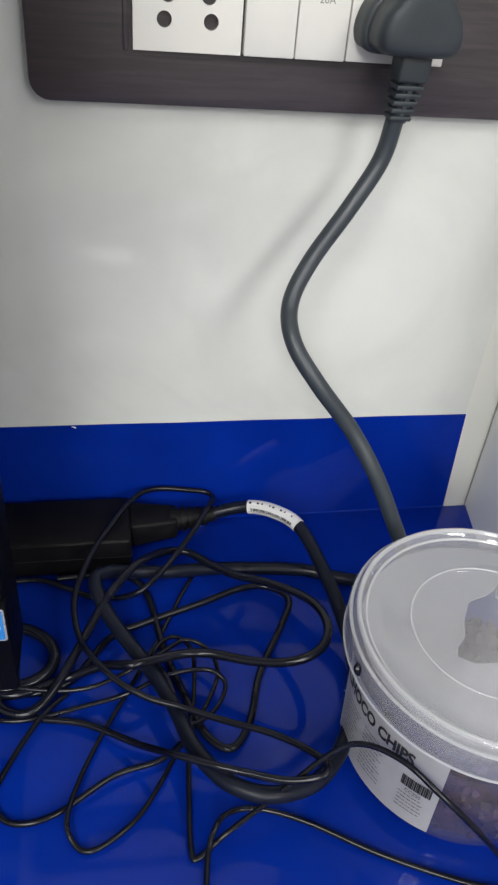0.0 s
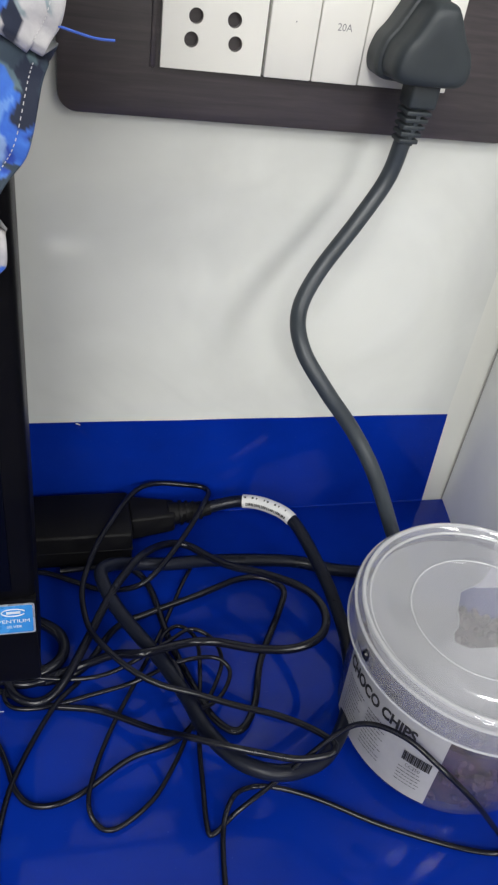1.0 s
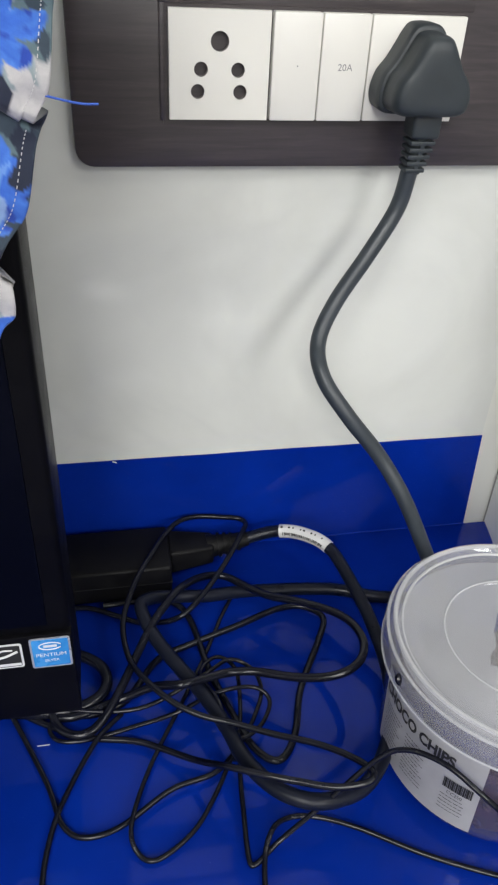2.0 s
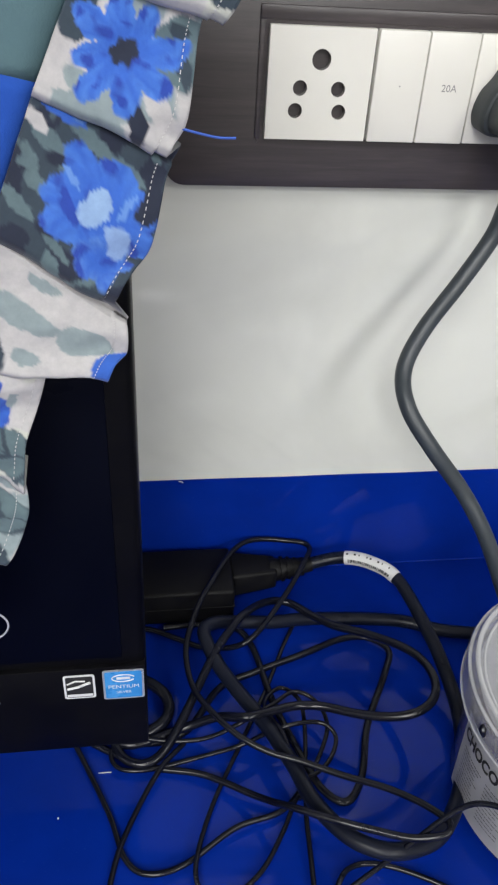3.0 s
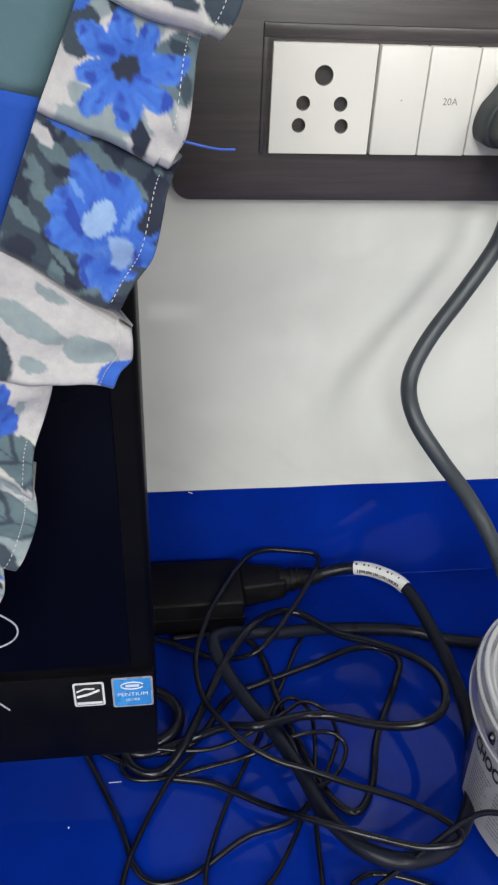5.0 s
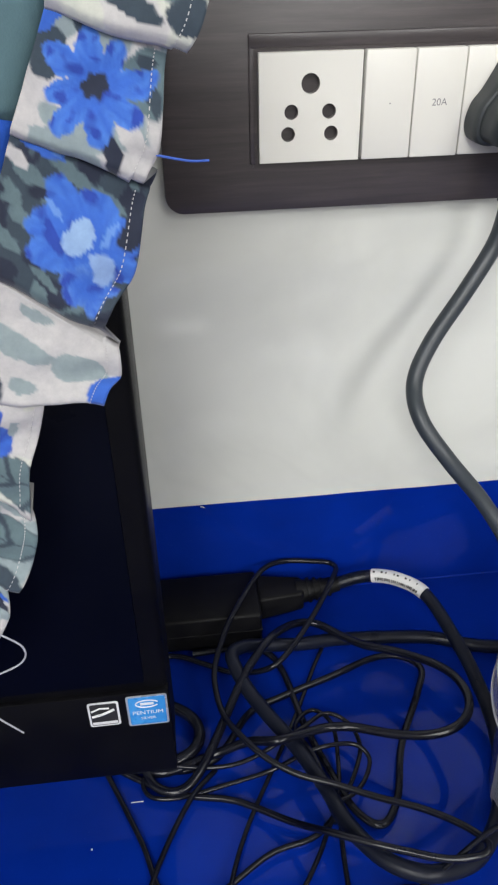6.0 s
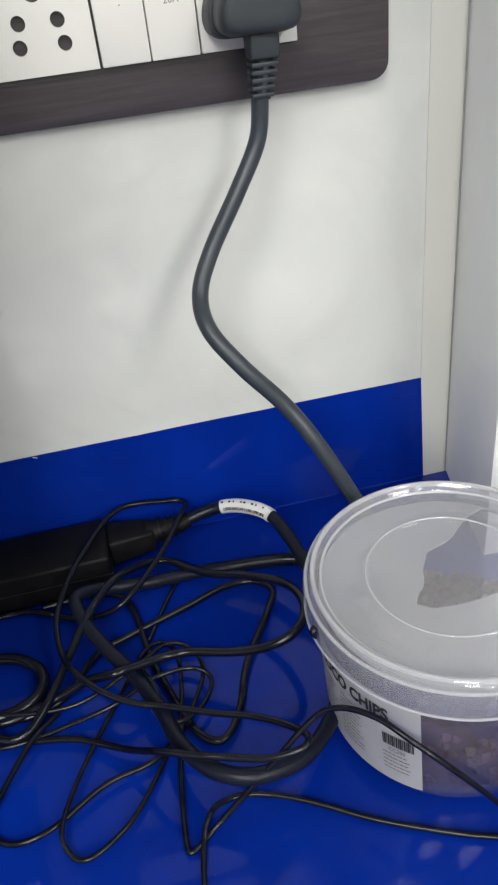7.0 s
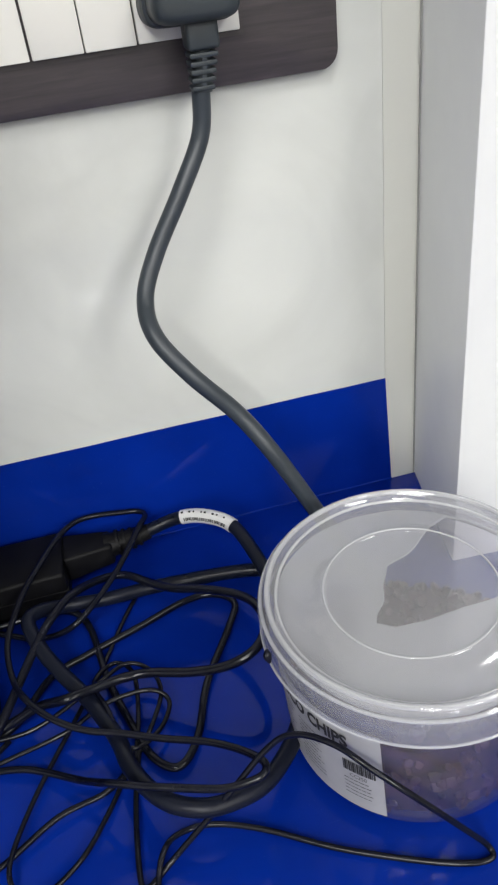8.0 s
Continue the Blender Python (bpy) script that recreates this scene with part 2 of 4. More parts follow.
def smooth_line(points, per=8):
    """Catmull-Rom through the points."""
    p = [Vector(q) for q in points]
    p = [2 * p[0] - p[1]] + p + [2 * p[-1] - p[-2]]
    out = []
    for i in range(1, len(p) - 2):
        for k in range(per):
            t = k / per
            a, b, c, d = p[i - 1:i + 3]
            out.append(0.5 * (2 * b + (c - a) * t + (2 * a - 5 * b + 4 * c - d) * t * t + (3 * b - a - 3 * c + d) * t ** 3))
    out.append(p[-2])
    return out


def tube(line, radius, n=12, caps=True):
    """A round cord along a line; radius is a number or a function of 0..1."""
    bm = bmesh.new()
    up = Vector((0.13, 0.21, 0.97))
    rings = []
    for i, c in enumerate(line):
        d = (line[min(i + 1, len(line) - 1)] - line[max(i - 1, 0)]).normalized()
        s = d.cross(up)
        if s.length < 1e-4:
            s = d.cross(Vector((1, 0, 0)))
        s.normalize()
        up = s.cross(d).normalized()
        r = radius(i / (len(line) - 1)) if callable(radius) else radius
        rings.append([bm.verts.new(c + r * (math.cos(2 * math.pi * k / n) * s + math.sin(2 * math.pi * k / n) * up)) for k in range(n)])
    for a, b in zip(rings, rings[1:]):
        for k in range(n):
            j = (k + 1) % n
            bm.faces.new((a[k], a[j], b[j], b[k]))
    if caps:
        bm.faces.new(rings[0][::-1])
        bm.faces.new(rings[-1])
    return bm


def prism(outline, y0, y1, bevel=0.0, seg=2):
    """An outline in x and z pulled from y0 to y1."""
    bm = bmesh.new()
    f = bm.faces.new([bm.verts.new((x, y0, z)) for x, z in outline])
    g = bmesh.ops.extrude_face_region(bm, geom=[f])
    bmesh.ops.translate(bm, verts=[v for v in g["geom"] if isinstance(v, bmesh.types.BMVert)], vec=(0, y1 - y0, 0))
    if bevel:
        bmesh.ops.recalc_face_normals(bm, faces=bm.faces)
        es = [e for e in bm.edges if all(abs(v.co.y - y1) < 1e-6 for v in e.verts)]
        bmesh.ops.bevel(bm, geom=es, offset=bevel, segments=seg, profile=0.5, affect="EDGES")
    return bm


def loft(outline, centre, levels):
    """Rings of one outline in x and z, shrunk about a centre level by level along y, closed at the end."""
    bm = bmesh.new()
    last = None
    for k, y in levels:
        ring = [bm.verts.new((centre[0] + (x - centre[0]) * k, y, centre[1] + (z - centre[1]) * k)) for x, z in outline]
        if last:
            for i in range(len(ring)):
                j = (i + 1) % len(ring)
                bm.faces.new((last[i], last[j], ring[j], ring[i]))
        last = ring
    bm.faces.new(last)
    bmesh.ops.recalc_face_normals(bm, faces=bm.faces)
    return bm


def rounded(x0, z0, x1, z1, r, n=6):
    pts = []
    for cx, cz, a0 in ((x1 - r, z1 - r, 0), (x0 + r, z1 - r, 90), (x0 + r, z0 + r, 180), (x1 - r, z0 + r, 270)):
        for k in range(n + 1):
            a = radians(a0 + 90 * k / n)
            pts.append((cx + r * math.cos(a), cz + r * math.sin(a)))
    return pts


def join(bms):
    out = bmesh.new()
    for b in bms:
        me = bpy.data.meshes.new("tmp")
        b.to_mesh(me)
        b.free()
        out.from_mesh(me)
        bpy.data.meshes.remove(me)
    return out


def lettering(text, size, bold=0.0, narrow=1.0):
    """Flat letters in the xy plane, from the built-in font, centred."""
    cu = bpy.data.curves.new("letters", "FONT")
    cu.body, cu.size, cu.align_x, cu.align_y, cu.resolution_u = text, size, "CENTER", "CENTER", 3
    cu.offset = bold
    ob = bpy.data.objects.new("letters", cu)
    scene.collection.objects.link(ob)
    bpy.context.view_layer.update()
    me = bpy.data.meshes.new_from_object(ob.evaluated_get(bpy.context.evaluated_depsgraph_get()))
    bm = bmesh.new()
    bm.from_mesh(me)
    bmesh.ops.scale(bm, vec=(narrow, 1, 1), verts=bm.verts)
    bpy.data.objects.remove(ob)
    bpy.data.curves.remove(cu)
    bpy.data.meshes.remove(me)
    return bm


# ---- the room ----
def structure(name, bm, material, label, category):
    ob = part(name, bm, material)
    return tagged(ob, label, category, kind="structure")


FL, CE = -Z0, CEIL - Z0
structure("floor", box((-3.2, -10.5, FL - 0.1), (4.2, 3.2, FL)), M_FLOOR, "polished grey-beige tiled floor of the room", "floor")
structure("ceiling", box((-3.2, -10.5, CE), (4.2, 3.2, CE + 0.1)), M_CEIL, "plain white painted ceiling over the room", "ceiling")
structure("wall_west", box((-3.3, -10.5, FL), (-3.2, 3.2, CE)), M_ROOM, "plain painted side wall of the room", "wall")
structure("wall_east", box((4.2, -10.5, FL), (4.3, 3.2, CE)), M_ROOM, "plain painted side wall of the room", "wall")
structure("wall_south", box((-3.2, -10.6, FL), (4.2, -10.5, CE)), M_ROOM, "plain painted end wall of the room", "wall")
structure("wall_far", box((-3.2, 3.2, FL), (4.2, 3.3, CE)), M_STONE, "brown-grey wall seen past the white post", "wall")
structure("wall_north", box((-1.6, 0.0, FL), (0.0, 0.10, CE)), M_WALL, "glossy off-white marble-look laminate wall behind the desk", "wall")
structure("wall_edge_strip", box((0.0006, 0.001, FL), (0.0205, 0.10, CE)), M_CREAM, "narrow cream edge strip closing the laminate wall", "wall trim")
structure("wall_left", box((-1.7, -1.2, FL), (-1.6, 0.10, CE)), M_WALL, "off-white laminate side wall past the monitor", "wall")


def post():
    """A white post whose side face turns away from the wall, with a hairline added as corner shade where it meets the
    strip.
    """
    bm = bmesh.new()
    plan = [(0.0205, 0.0005), (0.0055, -0.086), (0.0685, -0.090), (0.0685, 0.100), (0.0205, 0.100)]
    f = bm.faces.new([bm.verts.new((x, y, FL)) for x, y in plan])
    g = bmesh.ops.extrude_face_region(bm, geom=[f])
    bmesh.ops.translate(bm, verts=[v for v in g["geom"] if isinstance(v, bmesh.types.BMVert)], vec=(0, 0, CE - FL))
    bmesh.ops.recalc_face_normals(bm, faces=bm.faces)
    es = [e for e in bm.edges if abs(e.verts[0].co.z - e.verts[1].co.z) > 1 and e.verts[0].co.y < -0.05]
    bmesh.ops.bevel(bm, geom=es, offset=0.0012, segments=2, profile=0.5, affect="EDGES")
    structure("post", bm, M_GREYPOST, "white painted square post at the end of the wall", "post")
    structure("corner_shade_line", tube([Vector((0.0196, -0.0006, -0.02)), Vector((0.0196, -0.0006, 0.6)), Vector((0.0196, -0.0006, CE))], 0.0005, 8), M_CORNER_SHADE,
              "thin grey line put in as shade between wall strip and post", "wall trim")


post()


def desk():
    d = thing("desk", (-0.4, -0.3, -0.75), "wall-fixed desk covered in glossy royal blue laminate", "desk")
    top = part("desk_top", box((-1.55, -0.62, -0.028), (0.30, -0.0002, 0.0), 0.0012), M_BLUE, d)
    up = bmesh.new()
    n = 60
    rows = []
    for k in range(n + 1):
        x = -1.55 + 1.55 * k / n
        wob = 0.0004 * noise.noise(Vector((x * 25, 3.1, 0)))
        xr = x
        rows.append([up.verts.new((xr + (0.0036 if k == n else 0), -0.0003, 0.0003)), up.verts.new((xr, -0.0003, 0.0778 + wob)),
                     up.verts.new((xr, -0.0008, 0.0778 + wob)), up.verts.new((xr + (0.0036 if k == n else 0), -0.0008, 0.0008)), up.verts.new((xr + (0.0036 if k == n else 0), -0.0018, 0.0003))])
    for a, b in zip(rows, rows[1:]):
        for k in range(4):
            up.faces.new((a[k], b[k], b[k + 1], a[k + 1]))
    up.faces.new(rows[-1])
    part("upstand", up, M_BLUE, d, "blue laminate strip turned up against the wall", smooth=False)
    # a pale chip of laminate on the cut edge
    part("edge_chip", tube([Vector((-0.2435, -0.0019, 0.0780)), Vector((-0.2420, -0.0019, 0.0776)), Vector((-0.2410, -0.0019, 0.0769))], 0.0003, 5), M_PAPER, d, "pale chip on the cut edge")
    for lo, hi in (((-0.2905, -0.1381, 0.0001), (-0.2842, -0.1377, 0.0003)), ((-0.3090, -0.1598, 0.0001), (-0.3083, -0.1590, 0.0004))):
        part("scratch", box(lo, hi), M_PAPER, d, "pale scratch in the blue surface")
    for x in (-1.50, 0.22):
        part("leg", box((x, -0.58, -0.7499), (x + 0.04, -0.05, -0.0281), 0.003), M_GREYPOST, d, "plain white panel leg")


desk()


# ---- socket panel ----
def cut_face(x0, z0, x1, z1, y, holes, n=20):
    """A flat face with round holes: each hole sits in its own grid cell, bridged by a ring."""
    bm = bmesh.new()
    outer = [bm.verts.new(p) for p in ((x0, y, z0), (x1, y, z0), (x1, y, z1), (x0, y, z1))]
    edges = [bm.edges.new((outer[i], outer[(i + 1) % 4])) for i in range(4)]
    for hx, hz, r in holes:
        ring = [bm.verts.new((hx + r * math.cos(2 * math.pi * k / n), y, hz + r * math.sin(2 * math.pi * k / n))) for k in range(n)]
        edges += [bm.edges.new((ring[k], ring[(k + 1) % n])) for k in range(n)]
    bmesh.ops.triangle_fill(bm, use_beauty=True, edges=edges)
    return bm


FACE = -0.0125


def hollow(hx, hz, r, depth=0.0075, n=20):
    """The inside wall and floor of a pin hole."""
    bm = bmesh.new()
    a = [bm.verts.new((hx + r * math.cos(2 * math.pi * k / n), FACE, hz + r * math.sin(2 * math.pi * k / n))) for k in range(n)]
    b = [bm.verts.new((v.co.x, FACE + depth, v.co.z)) for v in a]
    for k in range(n):
        j = (k + 1) % n
        bm.faces.new((a[k], a[j], b[j], b[k]))
    bm.faces.new(b)
    return bm


def module(parent, name, x0, x1, holes=(), label="", proud=0.0):
    z0, z1 = 0.2770, 0.3215
    g = 0.00025
    y = FACE - proud
    if not holes:
        return part(name, box((x0 + g, y, z0), (x1 - g, -0.004, z1), 0.0006), M_WHITEPL, parent, label)
    bms = [cut_face(x0 + g, z0, x1 - g, z1, FACE, holes)]
    shell = bmesh.new()
    vs = [shell.verts.new((x, yy, z)) for yy in (FACE, -0.004) for x, z in ((x0 + g, z0), (x1 - g, z0), (x1 - g, z1), (x0 + g, z1))]
    for k in range(4):
        j = (k + 1) % 4
        shell.faces.new((vs[k], vs[j], vs[4 + j], vs[4 + k]))
    bms.append(shell)
    ob = part(name, join(bms), M_WHITEPL, parent, label, smooth=False)
    for hx, hz, r in holes:
        part("pin_hole", hollow(hx, hz, r), M_HOLE_SHADE, ob, "round pin hole", smooth=False)
        part("contact", tube([Vector((hx + 0.5 * r, FACE + 0.0072, hz - 0.6 * r)), Vector((hx + 0.6 * r, FACE + 0.0055, hz)), Vector((hx + 0.5 * r, FACE + 0.0072, hz + 0.6 * r))], 0.0006, 6), M_BRASS, ob, "brass contact inside the hole")
    return ob


def socket_panel():
    p = thing("switchboard", (-0.137, 0.0, 0.2547), "dark wood-grain switchboard with white switch and socket modules on the wall", "switchboard")
    frame_bm = prism(rounded(-0.2500, 0.2547, -0.0245, 0.3447, 0.0085), -0.0001, -0.0085, 0.0012)
    part("frame", frame_bm, M_PANEL, p)
    lip = join([box((-0.2105, -0.0098, 0.3228), (-0.0665, -0.0080, 0.3285), 0.0009), box((-0.2105, -0.0094, 0.2760), (-0.2078, -0.0080, 0.3285), 0.0006)])
    part("inner_rim", lip, M_PANEL, p)
    part("recess", box((-0.2090, -0.0092, 0.2745), (-0.0680, -0.0080, 0.3242)), M_PANEL, p, "dark gap round the modules")
    module(p, "socket", -0.2067, -0.1612, [(-0.1840, 0.3092, 0.0041), (-0.1923, 0.2980, 0.0031), (-0.1756, 0.2979, 0.0031), (-0.1937, 0.2889, 0.0031), (-0.1744, 0.2888, 0.0031)],
           "white five-pin socket with round holes")
    module(p, "blank_module", -0.1605, -0.1382, label="plain white blank module", proud=0.0010)
    sw = module(p, "switch", -0.1382, -0.1157, label="white rocker switch marked 20A", proud=0.0010)
    tx = lettering("20A", 0.0042)
    bmesh.ops.transform(tx, matrix=pose(-0.1264, FACE - 0.00112, 0.2998, 90, 0, 0), verts=tx.verts)
    part("marking", tx, M_SCREW, sw, "small grey 20A marking", fix=False)
    part("dot", spun([(0, 0.2999), (0.0003, 0.2999), (0.0003, 0.3004), (0, 0.3004)], (-0.1487, FACE - 0.0010), 8), M_SCREW, p, "tiny grey mark")
    module(p, "power_socket", -0.1154, -0.0702, label="white socket behind the plug")


socket_panel()


# ---- mains cord with plug ----
CORD = [(-0.0940, -0.0300, 0.2600), (-0.0970, -0.0290, 0.2405), (-0.1100, -0.0340, 0.2198), (-0.1268, -0.0400, 0.1959), (-0.1360, -0.0490, 0.1790),
        (-0.1355, -0.0630, 0.1660), (-0.1235, -0.0740, 0.1490), (-0.1057, -0.0800, 0.1270), (-0.0920, -0.0900, 0.1050), (-0.0750, -0.0960, 0.0690),
        (-0.0560, -0.0990, 0.0290), (-0.0440, -0.0960, 0.0085), (-0.0440, -0.0820, 0.0046), (-0.0600, -0.0710, 0.0044), (-0.0860, -0.065, 0.0044), (-0.1130, -0.055, 0.0044),
        (-0.1620, -0.050, 0.0046), (-0.1907, -0.0555, 0.0100), (-0.2117, -0.0580, 0.0150), (-0.2261, -0.0621, 0.0200), (-0.2326, -0.0701, 0.0218), (-0.2270, -0.0881, 0.0180), (-0.2170, -0.1059, 0.0150), (-0.2055, -0.1242, 0.0130), (-0.1988, -0.1386, 0.0130), (-0.1936, -0.1523, 0.0140), (-0.1896, -0.1685, 0.0170), (-0.1828, -0.1832, 0.0200), (-0.1738, -0.1942, 0.0220), (-0.1617, -0.1999, 0.0220), (-0.1495, -0.1995, 0.0200), (-0.1354, -0.1945, 0.0170), (-0.1224, -0.1820, 0.0130), (-0.1117, -0.1664, 0.0100), (-0.1023, -0.1451, 0.0080), (-0.0973, -0.1206, 0.0090), (-0.0983, -0.0992, 0.0140), (-0.1017, -0.0798, 0.0200),
        (-0.1105, -0.0440, 0.0270), (-0.1245, -0.0290, 0.0290), (-0.1415, -0.0195, 0.0255), (-0.1640, -0.0185, 0.0200)]


PLUG_X = -0.0931


def power_cord():
    c = thing("power_cable", (-0.0970, -0.03, 0.0), "slate-grey power cable with a moulded three-pin plug, looped on the desk", "power cable")
    line = smooth_line(CORD, 8)
    cut = 13 * 8
    part("cord", tube(line[:cut + 1], 0.0041, 14), M_CORD, c)
    # Same cord further on; shade over the desk is put into a darker copy.
    part("cord", tube(line[cut:], 0.0039, 14), M_CORD_SHADED, c, "same cord coiled on the desk, shade put into its darker colour")
    # moulded plug: rounded triangle, a broad base and a narrower grip
    half = [(0.0000, 0.3198), (0.0050, 0.3192), (0.0078, 0.3165), (0.0108, 0.3110), (0.0145, 0.3045), (0.0180, 0.3000), (0.0196, 0.2960), (0.0204, 0.2925), (0.0204, 0.2890), (0.0192, 0.2854), (0.0165, 0.2834), (0.0120, 0.2826), (0.0000, 0.2824)]
    right = smooth_line([(x, 0, z) for x, z in half], 4)
    base = [(PLUG_X + p.x, p.z) for p in right] + [(PLUG_X - p.x, p.z) for p in reversed(right[1:-1])]
    b1 = loft(base, (PLUG_X, 0.2970), [(1.0, FACE - 0.0003), (1.0, -0.0225), (0.99, -0.0245), (0.96, -0.0260), (0.90, -0.0266), (0.70, -0.0266)])
    b2 = loft(base, (PLUG_X, 0.2970), [(0.90, -0.0262), (0.88, -0.0290), (0.875, -0.0370), (0.86, -0.0395), (0.82, -0.0415), (0.75, -0.0427), (0.62, -0.0433), (0.40, -0.0434), (0.15, -0.0434)])
    plug = part("plug", b1, M_PLUG, c, "moulded dark grey plug body")
    part("grip", b2, M_PLUG, plug)
    part("grip_recess", spun([(0, 0), (0.0045, 0.0), (0.0052, 0.0006), (0.0060, 0.0001), (0.0064, -0.0006)], (0, 0), 28), M_PLUG, plug).matrix_local = pose(PLUG_X - c.location.x, -0.0432 + 0.03, 0.2990, 90, 0, 0)
    part("strain_relief", box((-0.0983, -0.0365, 0.2740), (-0.0847, -0.0235, 0.2860), 0.0016, 3), M_PLUG, plug)
    part("strain_relief", tube([Vector((-0.0918, -0.0300, 0.2750)), Vector((-0.0926, -0.0300, 0.2670)), Vector((-0.0936, -0.0300, 0.2580))], 0.0043, 14), M_PLUG, plug)
    for k in range(5):
        z = 0.2722 - 0.0031 * k
        w = 0.0060 - 0.0003 * k
        x = -0.0919 - 0.0004 * k
        part("rib", box((x - w, -0.0300 - w, z - 0.0010), (x + w, -0.0300 + w, z + 0.0010), 0.0005), M_PLUG, plug)
        if k < 4:
            part("web", box((x - 0.0012, -0.0300 - w + 0.0004, z - 0.0025), (x + 0.0012, -0.0300, z), 0.0003), M_PLUG, plug)
    # printed paper sleeve near the adapter
    a, b = 38 * 8 + 1, 40 * 8
    seg = line[a:b]
    sleeve = part("label_sleeve", tube(seg, 0.0044, 18), M_PAPER, c, "white printed paper sleeve on the cord")
    for k in range(2, len(seg) - 1):
        up = (Vector((-0.25, -0.36, 0.36))).normalized()
        d = (seg[k] - seg[k - 1]).normalized()
        side = d.cross(up).normalized()
        out = side.cross(d).normalized()
        if k % 3:
            p0 = seg[k] + 0.0045 * (out * math.cos(0.55) + side * math.sin(0.55))
            part("print_bar", tube([p0 - d * 0.0003, p0 + d * (0.0004 + 0.0005 * (k % 2))], 0.00062, 5), M_INK, sleeve)
        for h in (0.25, 0.75):
            q = seg[k - 1].lerp(seg[k], h)
            a0, a1 = (q + 0.00448 * (out * math.cos(w) + side * math.sin(w)) for w in (-0.25, -0.62 - 0.1 * (k % 2)))
            part("print_bar", tube([a0, a1], 0.00034 + 0.00014 * ((k + int(4 * h)) % 2), 4), M_INK, sleeve)
    # moulded connector into the adapter
    shell = box((-0.2120, -0.0310, 0.0065), (-0.1830, -0.0075, 0.0245))
    for v in shell.verts:
        if v.co.x > -0.19:
            v.co.y = -0.0190 + (v.co.y + 0.0190) * 0.66
            v.co.z = 0.0170 + (v.co.z - 0.0170) * 0.80
    bmesh.ops.bevel(shell, geom=shell.edges, offset=0.0022, segments=3, profile=0.5, affect="EDGES")
    conn = part("connector", shell, M_ADAPT, c, "black moulded appliance connector")
    neck = [Vector((-0.1870, -0.0190, 0.0170)), Vector((-0.1750, -0.0190, 0.0180)), Vector((-0.1600, -0.0187, 0.0205))]
    part("strain_relief", tube(smooth_line(neck, 6), lambda s: 0.0080 - 0.0034 * s, 16), M_ADAPT, conn)
    for k in range(4):
        x = -0.1800 + 0.0042 * k
        part("rib", tube([Vector((x, -0.0190, 0.0176 + 0.0004 * k)), Vector((x + 0.0018, -0.0190, 0.0178 + 0.0004 * k))], 0.0080 - 0.0007 * k, 16), M_ADAPT, conn)


power_cord()


def adapter():
    a = thing("power_adapter", (-0.255, -0.024, 0.0), "black plastic laptop-style power adapter lying against the wall", "power adapter")
    bm = box((-0.2990, -0.0440, 0.0002), (-0.2118, -0.0050, 0.0258), 0.0022, 3)
    part("body", bm, M_ADAPT, a)
    part("seam", box((-0.2993, -0.0443, 0.0128), (-0.2115, -0.0047, 0.0133)), M_HOLE, a, "fine moulding seam")


adapter()


# ---- loose cables on the desk ----
def cable(points, radius, label, material=None, per=8):
    c = thing("cable", (points[0][0], points[0][1], 0.0), label, "cable", "tangled black cables on the desk")
    pts = [(x, y, max(z, radius + 0.0002)) for x, y, z in points]
    part("sheath", tube(smooth_line(pts, per), radius, 10), material or M_BLACK, c)
    return c


cable([(-0.305, -0.098, 0.004), (-0.290, -0.110, 0.004), (-0.284, -0.121, 0.005), (-0.278, -0.133, 0.004), (-0.266, -0.137, 0.004), (-0.253, -0.127, 0.008), (-0.2294, -0.0872, 0.0200), (-0.2188, -0.0733, 0.0245), (-0.2075, -0.0594, 0.0240), (-0.1920, -0.0438, 0.0150), (-0.1786, -0.0430, 0.0125), (-0.1651, -0.0554, 0.0130), (-0.1545, -0.0653, 0.0150), (-0.1374, -0.0767, 0.0190), (-0.1222, -0.0910, 0.0240), (-0.1150, -0.1048, 0.0280), (-0.1134, -0.1189, 0.0300), (-0.1179, -0.1303, 0.0300), (-0.1268, -0.1351, 0.0270), (-0.1393, -0.1344, 0.0230), (-0.1553, -0.1287, 0.0190), (-0.1735, -0.1202, 0.0160), (-0.1869, -0.1187, 0.0160), (-0.2014, -0.1229, 0.0190), (-0.2153, -0.1269, 0.0215), (-0.2296, -0.1206, 0.0140), (-0.247, -0.120, 0.006), (-0.274, -0.126, 0.004), (-0.290, -0.118, 0.004), (-0.320, -0.105, 0.004)],
      0.0024, "black round cable in a wide loop over the tangle")
